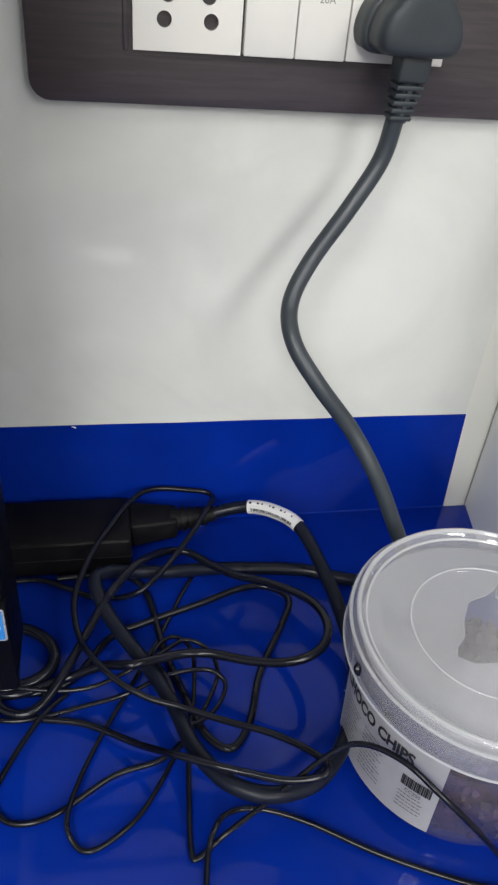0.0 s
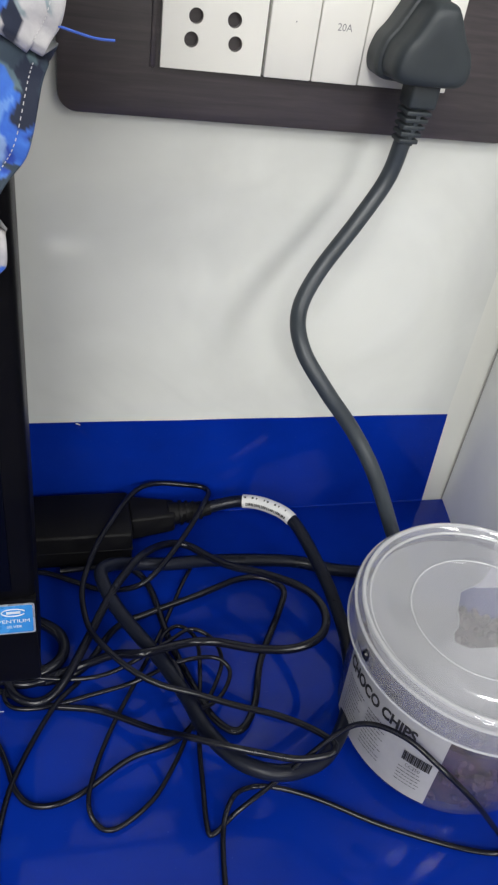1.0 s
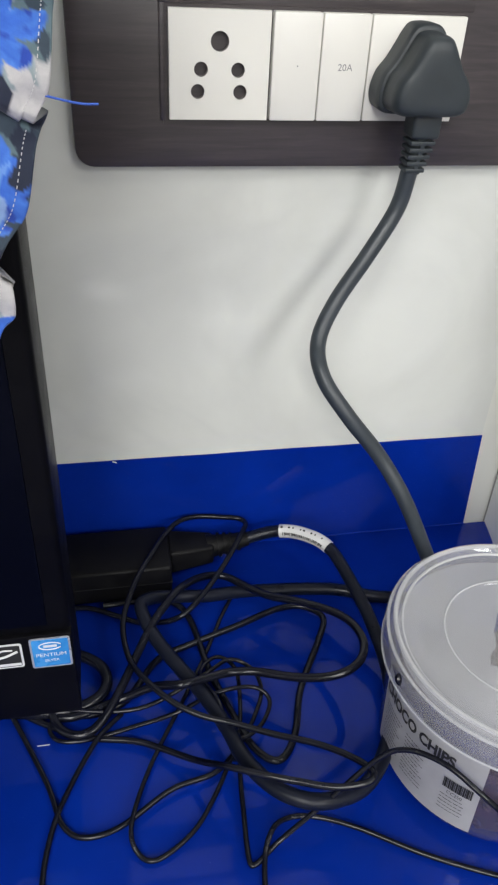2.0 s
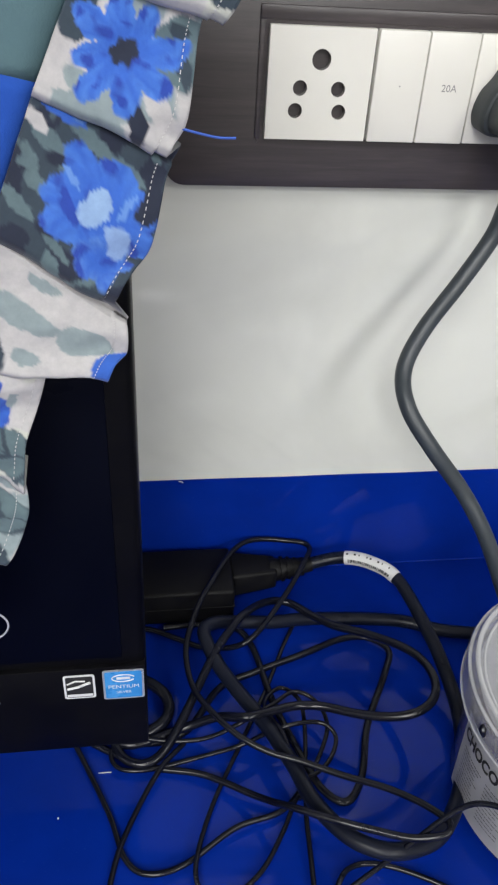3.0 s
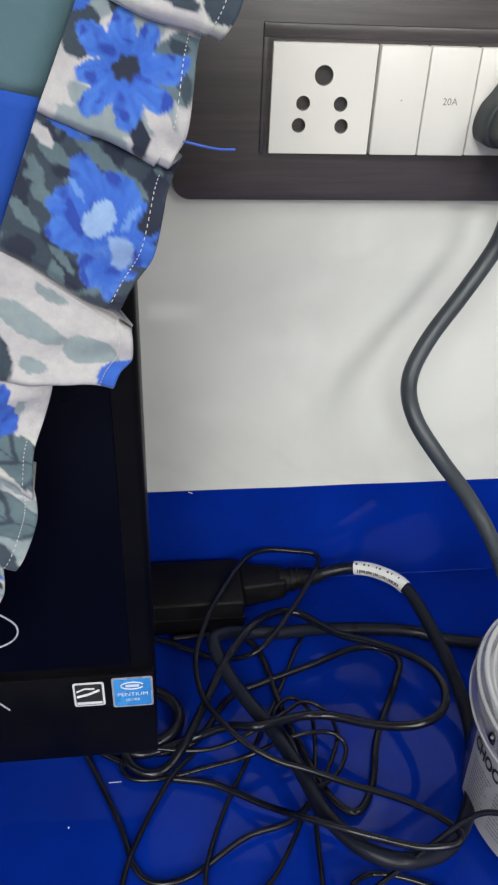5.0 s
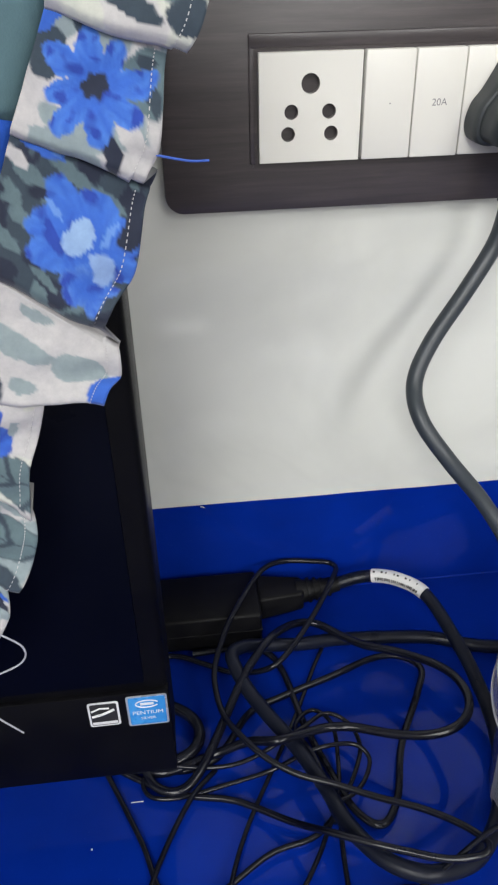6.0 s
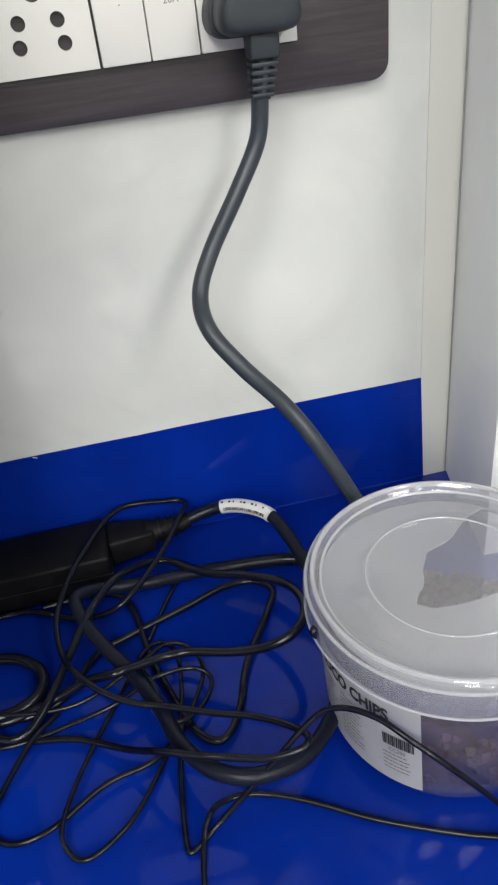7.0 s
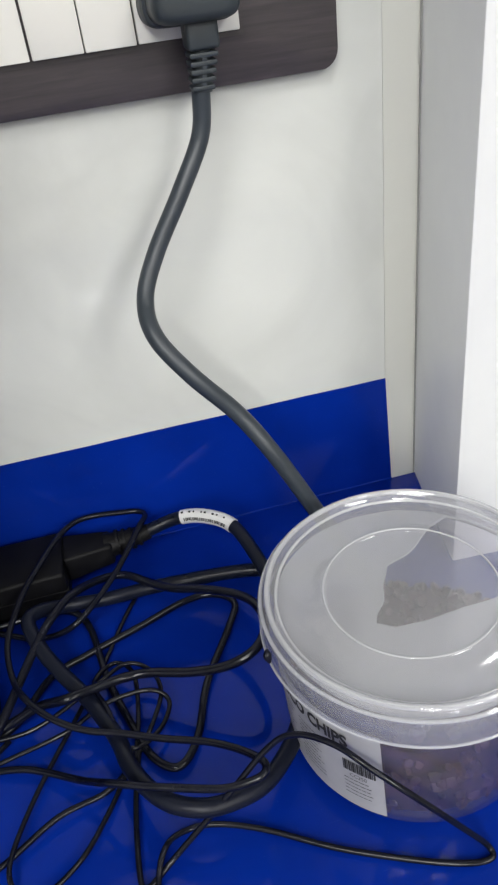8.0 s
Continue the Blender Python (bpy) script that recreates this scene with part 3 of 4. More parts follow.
cable([(-0.302, -0.050, 0.003), (-0.275, -0.0485, 0.003), (-0.262, -0.050, 0.003), (-0.247, -0.058, 0.003), (-0.230, -0.066, 0.003), (-0.208, -0.074, 0.016), (-0.1840, -0.0480, 0.0200), (-0.1660, -0.0240, 0.0285), (-0.1605, -0.0090, 0.0265), (-0.1720, -0.0040, 0.0275), (-0.2040, -0.0085, 0.0315), (-0.2285, -0.0421, 0.0280), (-0.2394, -0.0655, 0.0240), (-0.2436, -0.0837, 0.0210), (-0.2409, -0.1045, 0.0190), (-0.2325, -0.1238, 0.0235), (-0.2209, -0.1373, 0.0225), (-0.2070, -0.1463, 0.0205), (-0.1912, -0.1528, 0.0200), (-0.1723, -0.1626, 0.0210), (-0.1544, -0.1722, 0.0240), (-0.1423, -0.1832, 0.0290), (-0.1346, -0.1934, 0.0330), (-0.1338, -0.1986, 0.0340), (-0.1381, -0.2010, 0.0330), (-0.1514, -0.1993, 0.0300), (-0.1685, -0.1925, 0.0280), (-0.1827, -0.1869, 0.0275), (-0.1981, -0.1782, 0.0240), (-0.2127, -0.1634, 0.0100), (-0.2296, -0.1501, 0.0040), (-0.242, -0.144, 0.003), (-0.265, -0.138, 0.002), (-0.285, -0.128, 0.002), (-0.315, -0.108, 0.002)],
      0.0017, "thin black cable arching over the adapter")
cable([(-0.315, -0.108, 0.003), (-0.275, -0.124, 0.003), (-0.247, -0.121, 0.003), (-0.226, -0.095, 0.003), (-0.206, -0.086, 0.003), (-0.174, -0.075, 0.003), (-0.150, -0.0660, 0.003), (-0.133, -0.066, 0.003),
       (-0.1225, -0.0765, 0.003), (-0.130, -0.094, 0.003), (-0.148, -0.125, 0.003), (-0.158, -0.153, 0.003), (-0.169, -0.166, 0.003), (-0.180, -0.158, 0.003),
       (-0.188, -0.137, 0.003), (-0.197, -0.105, 0.003), (-0.203, -0.069, 0.003), (-0.211, -0.053, 0.003), (-0.226, -0.0475, 0.003), (-0.255, -0.0485, 0.003)], 0.0020, "black cable in a flat narrow loop under the others")
cable([(-0.273, -0.118, 0.003), (-0.284, -0.128, 0.003), (-0.280, -0.138, 0.003), (-0.265, -0.140, 0.003), (-0.242, -0.136, 0.003), (-0.218, -0.132, 0.005),
       (-0.197, -0.130, 0.015), (-0.176, -0.127, 0.012), (-0.168, -0.134, 0.008), (-0.176, -0.148, 0.007), (-0.190, -0.154, 0.010), (-0.197, -0.134, 0.016),
       (-0.203, -0.112, 0.010), (-0.192, -0.101, 0.008), (-0.183, -0.112, 0.009), (-0.184, -0.134, 0.005), (-0.188, -0.152, 0.002), (-0.192, -0.162, 0.002)], 0.0012, "thin black cable wound in small turns")
cable([(-0.306, -0.116, 0.003), (-0.296, -0.136, 0.002), (-0.284, -0.162, 0.002), (-0.277, -0.182, 0.002), (-0.267, -0.190, 0.002), (-0.250, -0.188, 0.003),
       (-0.225, -0.174, 0.004), (-0.203, -0.168, 0.003), (-0.190, -0.157, 0.002), (-0.184, -0.148, 0.002)], 0.0014, "thin black cable in an open bend by the monitor")
cable([(-0.247, -0.127, 0.003), (-0.260, -0.142, 0.005), (-0.274, -0.166, 0.003), (-0.282, -0.187, 0.002), (-0.285, -0.215, 0.002), (-0.280, -0.260, 0.002)],
      0.0014, "thin black cable running to the desk front")
cable([(-0.176, -0.052, 0.002), (-0.184, -0.066, 0.002), (-0.190, -0.078, 0.002), (-0.201, -0.100, 0.002), (-0.217, -0.129, 0.003), (-0.235, -0.162, 0.004), (-0.245, -0.190, 0.006), (-0.242, -0.202, 0.002), (-0.233, -0.205, 0.002), (-0.216, -0.195, 0.003),
       (-0.203, -0.178, 0.003), (-0.195, -0.164, 0.002), (-0.186, -0.150, 0.002)], 0.0012, "thin black cable in a narrow leaf-shaped loop")
cable([(-0.186, -0.150, 0.002), (-0.190, -0.170, 0.002), (-0.192, -0.191, 0.004), (-0.193, -0.211, 0.002), (-0.190, -0.214, 0.002), (-0.178, -0.207, 0.005), (-0.154, -0.2005, 0.023),
       (-0.132, -0.1955, 0.042), (-0.1205, -0.1990, 0.0515), (-0.108, -0.2105, 0.0555), (-0.096, -0.2235, 0.0510), (-0.080, -0.2335, 0.0370), (-0.065, -0.2370, 0.0170), (-0.056, -0.239, 0.004),
       (-0.056, -0.243, 0.002), (-0.065, -0.2425, 0.002), (-0.083, -0.236, 0.002), (-0.112, -0.222, 0.002), (-0.139, -0.206, 0.003), (-0.158, -0.1975, 0.003),
       (-0.171, -0.196, 0.003), (-0.181, -0.203, 0.007), (-0.187, -0.218, 0.002), (-0.192, -0.262, 0.002)], 0.0013, "thin black cable draped against the plastic tub")
cable([(-0.3050, -0.084, 0.004), (-0.2760, -0.084, 0.005), (-0.2585, -0.095, 0.006), (-0.2540, -0.108, 0.006), (-0.2610, -0.1180, 0.005), (-0.2790, -0.122, 0.004), (-0.3100, -0.118, 0.004)], 0.0032, "short black cable bend beside the monitor")
cable([(-0.315, -0.104, 0.003), (-0.280, -0.121, 0.006), (-0.238, -0.128, 0.007), (-0.202, -0.116, 0.013), (-0.186, -0.107, 0.012), (-0.1745, -0.113, 0.010), (-0.171, -0.126, 0.008), (-0.177, -0.140, 0.006), (-0.186, -0.152, 0.002), (-0.192, -0.160, 0.002)],
      0.0012, "thin black cable in tiny coils")


# ---- plastic tub ----
TC = (-0.0594, -0.1712)
TUB_H, TUB_R0, TUB_R1 = 0.0770, 0.0550, 0.0592


def tub_radius(z):
    return TUB_R0 + (TUB_R1 - TUB_R0) * min(max(z / TUB_H, 0), 1)


def on_tub(bm, angle, z, lift=0.0004, tilt=0.0):
    """Bends flat shapes in the xy plane round the tub's side; angle in degrees."""
    c, s = math.cos(radians(tilt)), math.sin(radians(tilt))
    for v in bm.verts:
        x, y = v.co.x * c - v.co.y * s, v.co.x * s + v.co.y * c
        zz = z + y
        r = tub_radius(zz) + lift + v.co.z
        a = radians(angle) + x / r
        v.co = Vector((TC[0] + r * math.cos(a), TC[1] + r * math.sin(a), zz))
    return bm


def sheet(w, h, nx, ny):
    bm = bmesh.new()
    bmesh.ops.create_grid(bm, x_segments=nx, y_segments=ny, size=0.5)
    for v in bm.verts:
        v.co.x, v.co.y = v.co.x * w, v.co.y * h
    return bm


def tub():
    t = thing("plastic_tub", (TC[0], TC[1], 0.0), "round cloudy plastic tub of cocoa chips with a frosted snap lid", "food container")
    h, r0, r1, w = TUB_H, TUB_R0, TUB_R1, 0.0009
    prof = [(0, 0.0016), (r0 - 0.012, 0.0016), (r0 - 0.007, 0.0002), (r0 - 0.004, 0.0006), (r0 - 0.001, 0.0030), (r0 + 0.0004, 0.006), (r1, h - 0.004), (r1 + 0.002, h - 0.003), (r1 + 0.002, h),
            (r1 - w, h), (r1 - w - 0.0002, h - 0.005), (r0 - w, 0.007), (r0 - 0.003, 0.0030), (0, 0.0028)]
    body = part("body", spun(prof, TC, 72), M_TUB, t)
    # lid: skirt, rounded bead, shallow well with a raised ring
    R, zt = 0.0624, 0.0880
    lid = [(0, zt - 0.0042), (0.0345, zt - 0.0042), (0.0353, zt - 0.0034), (0.0365, zt - 0.0032), (0.0375, zt - 0.0040), (0.0512, zt - 0.0042), (0.0557, zt - 0.0036), (0.0572, zt - 0.0012), (0.0584, zt),
           (0.0602, zt), (0.0614, zt - 0.0014), (0.0618, zt - 0.0032), (R + 0.0008, zt - 0.0040), (R + 0.0014, zt - 0.0060), (R + 0.0012, zt - 0.0178), (R + 0.0002, zt - 0.0178), (R - 0.0004, zt - 0.0060),
           (0.0602, zt - 0.0030), (0.0587, zt - 0.0012), (0.0568, zt - 0.0050), (0.0512, zt - 0.0054), (0, zt - 0.0054)]
    lid_ob = part("lid", spun(lid, TC, 96), M_LID, t, "frosted translucent snap lid with a raised ring")
    def hoop(r, z, thick, start=0, stop=360):
        return tube([Vector((TC[0] + r * math.cos(radians(q)), TC[1] + r * math.sin(radians(q)), z)) for q in range(start, stop + 1, 4)], thick, 8)

    part("rim_bead", hoop(0.0593, zt - 0.0010, 0.0012), M_BEAD, lid_ob, "thick rounded bead round the lid")
    part("rim_bead", hoop(0.0624, zt - 0.0044, 0.0008), M_BEAD, lid_ob)
    part("rim_bead", hoop(0.0558, zt - 0.0036, 0.0007), M_BEAD, lid_ob)
    part("rim_bead", hoop(R + 0.0010, zt - 0.0177, 0.0006), M_BEAD, lid_ob)
    part("centre_ring", hoop(0.0360, zt - 0.0034, 0.0004), M_BEAD, lid_ob, "raised ring in the middle of the lid")
    a = radians(189)
    sx, sy = TC[0] + (R + 0.0030) * math.cos(a), TC[1] + (R + 0.0030) * math.sin(a)
    part("speck", tube(smooth_line([(sx, sy, zt - 0.0046), (sx - 0.0002, sy - 0.0012, zt - 0.0068), (sx + 0.0002, sy - 0.0030, zt - 0.0092)], 4), lambda s: 0.0005 + 0.0012 * math.sin(math.pi * s), 8), M_BLACK, lid_ob, "black speck on the lid rim")
    # torn inner seal
    tear = [(-0.0185, -0.0075), (-0.0165, -0.0030), (-0.0120, 0.0010), (-0.0095, 0.0060), (-0.0085, 0.0105), (-0.0050, 0.0155), (-0.0020, 0.0210), (0.0030, 0.0230), (0.0080, 0.0240), (0.0135, 0.0270), (0.0200, 0.0330), (0.0270, 0.0385), (0.0360, 0.0420)]
    flap = [(0.0565 * math.cos(radians(q)), 0.0565 * math.sin(radians(q))) for q in (40, 28, 16, 4, -6)]
    flap += [(0.0400, -0.0105), (0.0200, -0.0110), (0.0020, -0.0125), (-0.0120, -0.0118)]
    bm = bmesh.new()
    hole = tear + flap
    cx, cy = 0.0120, 0.0060

    def seal_vert(x, y):
        return bm.verts.new((TC[0] + x, TC[1] + y, h + 0.0004 + 0.0012 * noise.noise(Vector((x * 60, y * 60, 1)))))

    inner, outer, steps = [], [], 6
    for k in range(len(hole)):
        (xa, ya), (xb, yb) = hole[k], hole[(k + 1) % len(hole)]
        for q in range(steps):
            x, y = xa + (xb - xa) * q / steps, ya + (yb - ya) * q / steps
            dx, dy = x - cx, y - cy
            aa, bb, cc = dx * dx + dy * dy, cx * dx + cy * dy, cx * cx + cy * cy - 0.0570 ** 2
            u = max((-bb + math.sqrt(bb * bb - aa * cc)) / aa, 1.0001)
            inner.append(seal_vert(x, y))
            outer.append(seal_vert(cx + u * dx, cy + u * dy))
    for k in range(len(inner)):
        j = (k + 1) % len(inner)
        bm.faces.new((inner[k], inner[j], outer[j], outer[k]))
    part("torn_edge", tube([Vector((TC[0] + x, TC[1] + y, h + 0.0012)) for x, y in tear], 0.0004, 6), M_BEAD, t, "curled white edge of the torn seal")
    g = bmesh.ops.extrude_face_region(bm, geom=bm.faces[:])
    bmesh.ops.translate(bm, verts=[v for v in g["geom"] if isinstance(v, bmesh.types.BMVert)], vec=(0, 0, 0.0002))
    part("seal", bm, M_SEAL, t, "torn milky inner seal under the lid", smooth=False)
    # contents: a heap of small chips
    rng = random.Random(5)
    def level(y):
        return 0.0430 - 0.24 * (y - TC[1])

    core = spun([(0, 0.004), (r0 - 0.006, 0.004), (r0 - 0.003, 0.008), (r0 - 0.0012, 0.045), (0.030, 0.045), (0, 0.045)], TC, 40)
    for v in core.verts:
        if v.co.z > 0.03:
            v.co.z = level(v.co.y) - 0.002 + 0.004 * noise.noise(v.co * 70)
    bits = [core]
    for k in range(640):
        a = rng.uniform(0, 2 * math.pi)
        if k % 2:
            top = level(TC[1] + 0.05 * math.sin(a))
            z = rng.uniform(0.006, top)
            r = tub_radius(z) - 0.0040
        else:
            r = 0.052 * math.sqrt(rng.uniform(0, 1))
            z = level(TC[1] + r * math.sin(a)) + rng.uniform(-0.002, 0.002)
        s = rng.uniform(0.0022, 0.0036)
        b = bmesh.new()
        bmesh.ops.create_icosphere(b, subdivisions=1, radius=s)
        bmesh.ops.scale(b, vec=(1, 1, rng.uniform(0.6, 0.9)), verts=b.verts)
        bmesh.ops.transform(b, matrix=pose(TC[0] + r * math.cos(a), TC[1] + r * math.sin(a), z, rng.uniform(0, 90), rng.uniform(0, 90), 0), verts=b.verts)
        bits.append(b)
    tagged(part("chips", join(bits), M_CHIPS, t, "heap of dark brown cocoa chips"), kind="stuff")
    # paper label round the side
    lab = part("label", on_tub(sheet(0.066, 0.058, 30, 6), 203, 0.0360, 0.0003), M_LABEL_SHADED, body, "white printed paper label")
    for text, size, dx, dz, tilt in (("CHOCO", 0.0104, -0.0165, 0.0185, 0), ("CHIPS", 0.0104, 0.0095, 0.0185, 0), ("CC250", 0.0036, 0.0225, -0.0040, 0)):
        lt = lettering(text, size, 0.0004 if size > 0.005 else 0.0, 0.72)
        bmesh.ops.subdivide_edges(lt, edges=[e for e in lt.edges if e.calc_length() > 0.002], cuts=2)
        bmesh.ops.translate(lt, verts=lt.verts, vec=(dx, dz, 0))
        part("lettering", on_tub(lt, 203, 0.0350, 0.0006), M_INK, lab, fix=False)
    for k in range(16):
        wbar = (0.0005, 0.0008, 0.0004, 0.0010)[(k * 7) % 4]
        bar = sheet(wbar, 0.0075, 1, 1)
        bmesh.ops.translate(bar, verts=bar.verts, vec=(0.0165 + 0.00088 * k, 0.0025, 0))
        part("barcode_bar", on_tub(bar, 203, 0.0350, 0.0006), M_INK, lab, fix=False)
    rng = random.Random(8)
    for k in range(11):
        for col, wide in ((-0.020, 0.016), (-0.001, 0.014), (0.0225, 0.013)):
            if col > 0.02 and k < 6:
                continue
            x = col - wide / 2
            while x < col + wide / 2 - rng.uniform(0, 0.004):
                ln = rng.uniform(0.0008, 0.0026)
                bar = sheet(ln, 0.0005, 2, 1)
                bmesh.ops.translate(bar, verts=bar.verts, vec=(x + ln / 2, 0.0095 - 0.0028 * k, 0))
                part("print_line", on_tub(bar, 203, 0.0350, 0.0006), M_INK, lab, fix=False)
                x += ln + 0.0004


tub()


# ---- all-in-one monitor ----
MX1, MX0, MY = -0.2647, -0.7550, -0.1490


def sticker(parent, x0, z0, x1, z1, y, name, frame_mat, fill, label):
    s = part(name, prism(rounded(x0, z0, x1, z1, 0.0012, 3), y, y - 0.0003), frame_mat, parent, label)
    part("print_field", prism(rounded(x0 + 0.0009, z0 + 0.0009, x1 - 0.0009, z1 - 0.0009, 0.0008, 3), y - 0.0003, y - 0.00045), fill, s)
    return s


def monitor():
    m = thing("computer_monitor", (-0.51, -0.10, 0.0), "black all-in-one computer, screen off, stickers on the lower bezel", "computer")
    part("case", box((MX0, MY, 0.0440), (MX1, MY + 0.032, 0.3600), 0.0030, 3), M_CASE, m)
    part("screen", box((MX0 + 0.014, MY - 0.0008, 0.1030), (MX1 - 0.0095, MY + 0.002, 0.3480), 0.0004), M_SCREEN, m, "dark switched-off glass screen")
    chin = part("lower_bezel", box((MX0, MY - 0.0022, 0.0432), (MX1 + 0.0002, MY + 0.004, 0.0985), 0.0011), M_CASE, m, "black lower bezel below the screen")
    y = MY - 0.0022
    s = sticker(chin, -0.2990, 0.0800, -0.2860, 0.0950, y, "rating_sticker", M_STICK, M_INK, "black and white energy rating sticker")
    part("print_bar", tube([Vector((-0.2975, y - 0.0006, 0.0868)), Vector((-0.2930, y - 0.0006, 0.0880)), Vector((-0.2880, y - 0.0006, 0.0905))], 0.0006, 6), M_STICK, s)
    part("print_bar", tube([Vector((-0.2975, y - 0.0006, 0.0900)), Vector((-0.2940, y - 0.0006, 0.0918)), Vector((-0.2900, y - 0.0006, 0.0915))], 0.0004, 6), M_STICK, s)
    part("print_bar", box((-0.2978, y - 0.0006, 0.0815), (-0.2872, y - 0.0004, 0.0830)), M_STICK, s)
    s = sticker(chin, -0.2828, 0.0778, -0.2655, 0.0968, y, "processor_sticker", M_SILVER, M_BADGE, "bright blue processor sticker with white print")
    for text, size, dz in (("PENTIUM", 0.0032, 0.0862), ("SILVER", 0.0022, 0.0826)):
        lt = lettering(text, size)
        bmesh.ops.transform(lt, matrix=pose(-0.27415, y - 0.00055, dz, 90, 0, 0), verts=lt.verts)
        part("lettering", lt, M_STICK, s, fix=False)
    ring = [Vector((-0.27415 + 0.0048 * math.cos(radians(q)), y - 0.0005, 0.0918 + 0.0022 * math.sin(radians(q)))) for q in range(20, 350, 15)]
    part("emblem", tube(ring, 0.00028, 6), M_STICK, s)
    part("emblem", box((-0.2770, y - 0.0007, 0.0912), (-0.2713, y - 0.0005, 0.0925)), M_STICK, s)
    # stand
    part("neck", box((-0.56, MY + 0.030, 0.006), (-0.46, MY + 0.050, 0.20), 0.003), M_CASE, m)
    part("foot", box((-0.60, MY - 0.03, 0.0002), (-0.42, MY + 0.10, 0.0080), 0.0025), M_CASE, m)


monitor()


# ---- printed dust cover, lifted off the screen's corner ----
WHITE, CREAM, MIST = (0.42, 0.41, 0.42), (0.46, 0.47, 0.43), (0.21, 0.26, 0.28)
SAGE, SLATE, INKY = (0.085, 0.130, 0.150), (0.026, 0.042, 0.062), (0.010, 0.015, 0.035)
ROYAL, SKY, COBALT = (0.024, 0.100, 0.45), (0.10, 0.22, 0.55), (0.012, 0.045, 0.30)


def ripple(x, y, scale, seed):
    """Smooth uneven waves between about -1 and 1."""
    q = np.random.RandomState(seed)
    out = np.zeros_like(x)
    for k in range(5):
        ang, ph, f = q.uniform(0, 6.28), q.uniform(0, 6.28), scale * q.uniform(0.6, 1.7)
        out += np.sin(f * (x * np.cos(ang) + y * np.sin(ang)) + ph + 1.3 * np.sin(0.7 * f * (y * np.cos(ang) - x * np.sin(ang)) + 2 * ph))
    return out / 2.6


class Dye:
    """A printed stretch of cloth: x runs from seam to hem, y down the pleat, both in pleat widths."""

    def __init__(self, x, y, ground, seed):
        self.seed = seed
        self.x = x + 0.016 * ripple(x, y, 16, seed) + 0.007 * ripple(x, y, 45, seed + 1)
        self.y = y + 0.016 * ripple(x, y, 15, seed + 2) + 0.007 * ripple(x, y, 47, seed + 3)
        self.c = np.empty(x.shape + (3,))
        self.c[:] = ground

    def lay(self, mask, colour):
        k = np.clip(mask, 0, 1)[..., None]
        self.c = self.c * (1 - k) + np.array(colour) * k

    def blots(self, scale, level, colour, seed):
        self.lay((ripple(self.x, self.y, scale, self.seed + seed) - level) * 9, colour)

    def oval(self, cx, cy, a, b, turn, colour, ribs=0, rib=SLATE):
        c, s = math.cos(radians(turn)), math.sin(radians(turn))
        u, v = (self.x - cx) * c + (self.y - cy) * s, (self.y - cy) * c - (self.x - cx) * s
        d = np.hypot(u / a, v / b)
        inside = (1.0 - d) * 14
        self.lay(inside, colour)
        if ribs:
            self.lay(np.minimum(inside, (0.013 - np.abs(v)) * 90), rib)
            self.lay(np.minimum(inside, (np.cos((u + 0.9 * np.abs(v)) / a * math.pi * ribs) - 0.72) * 5), rib)
            self.lay(np.minimum(inside, (d - 0.90) * 12), rib)

    def bloom(self, cx, cy, r, n, depth, heart, petal, tip, core=0.24, turn=0.0):
        dx, dy = self.x - cx, self.y - cy
        rr, a = np.hypot(dx, dy), np.arctan2(dy, dx) + turn
        uneven = 1 + 0.10 * np.sin(3 * a + cx * 40) + 0.07 * np.sin(5 * a + cy * 30)
        edge = r * uneven * (1 - depth + depth * np.abs(np.cos(a * n / 2)) ** 0.7)
        inside = (edge - rr) * 60
        self.lay(inside, petal)
        streak = 0.5 + 0.5 * np.sin(a * n * 2.5 + 9 * rr / r) * np.sin(a * 7 + 1)
        self.lay(np.minimum(inside, streak * np.clip(rr / edge * 1.6 - 0.55, 0, 1) * 0.8), tip)
        self.lay(np.minimum(inside, np.clip(ripple(self.x, self.y, 26, self.seed + 7) - 0.45, 0, 1) * 2), COBALT)
        self.lay((core * r - rr + 0.012 * np.sin(6 * a)) * 60, heart)


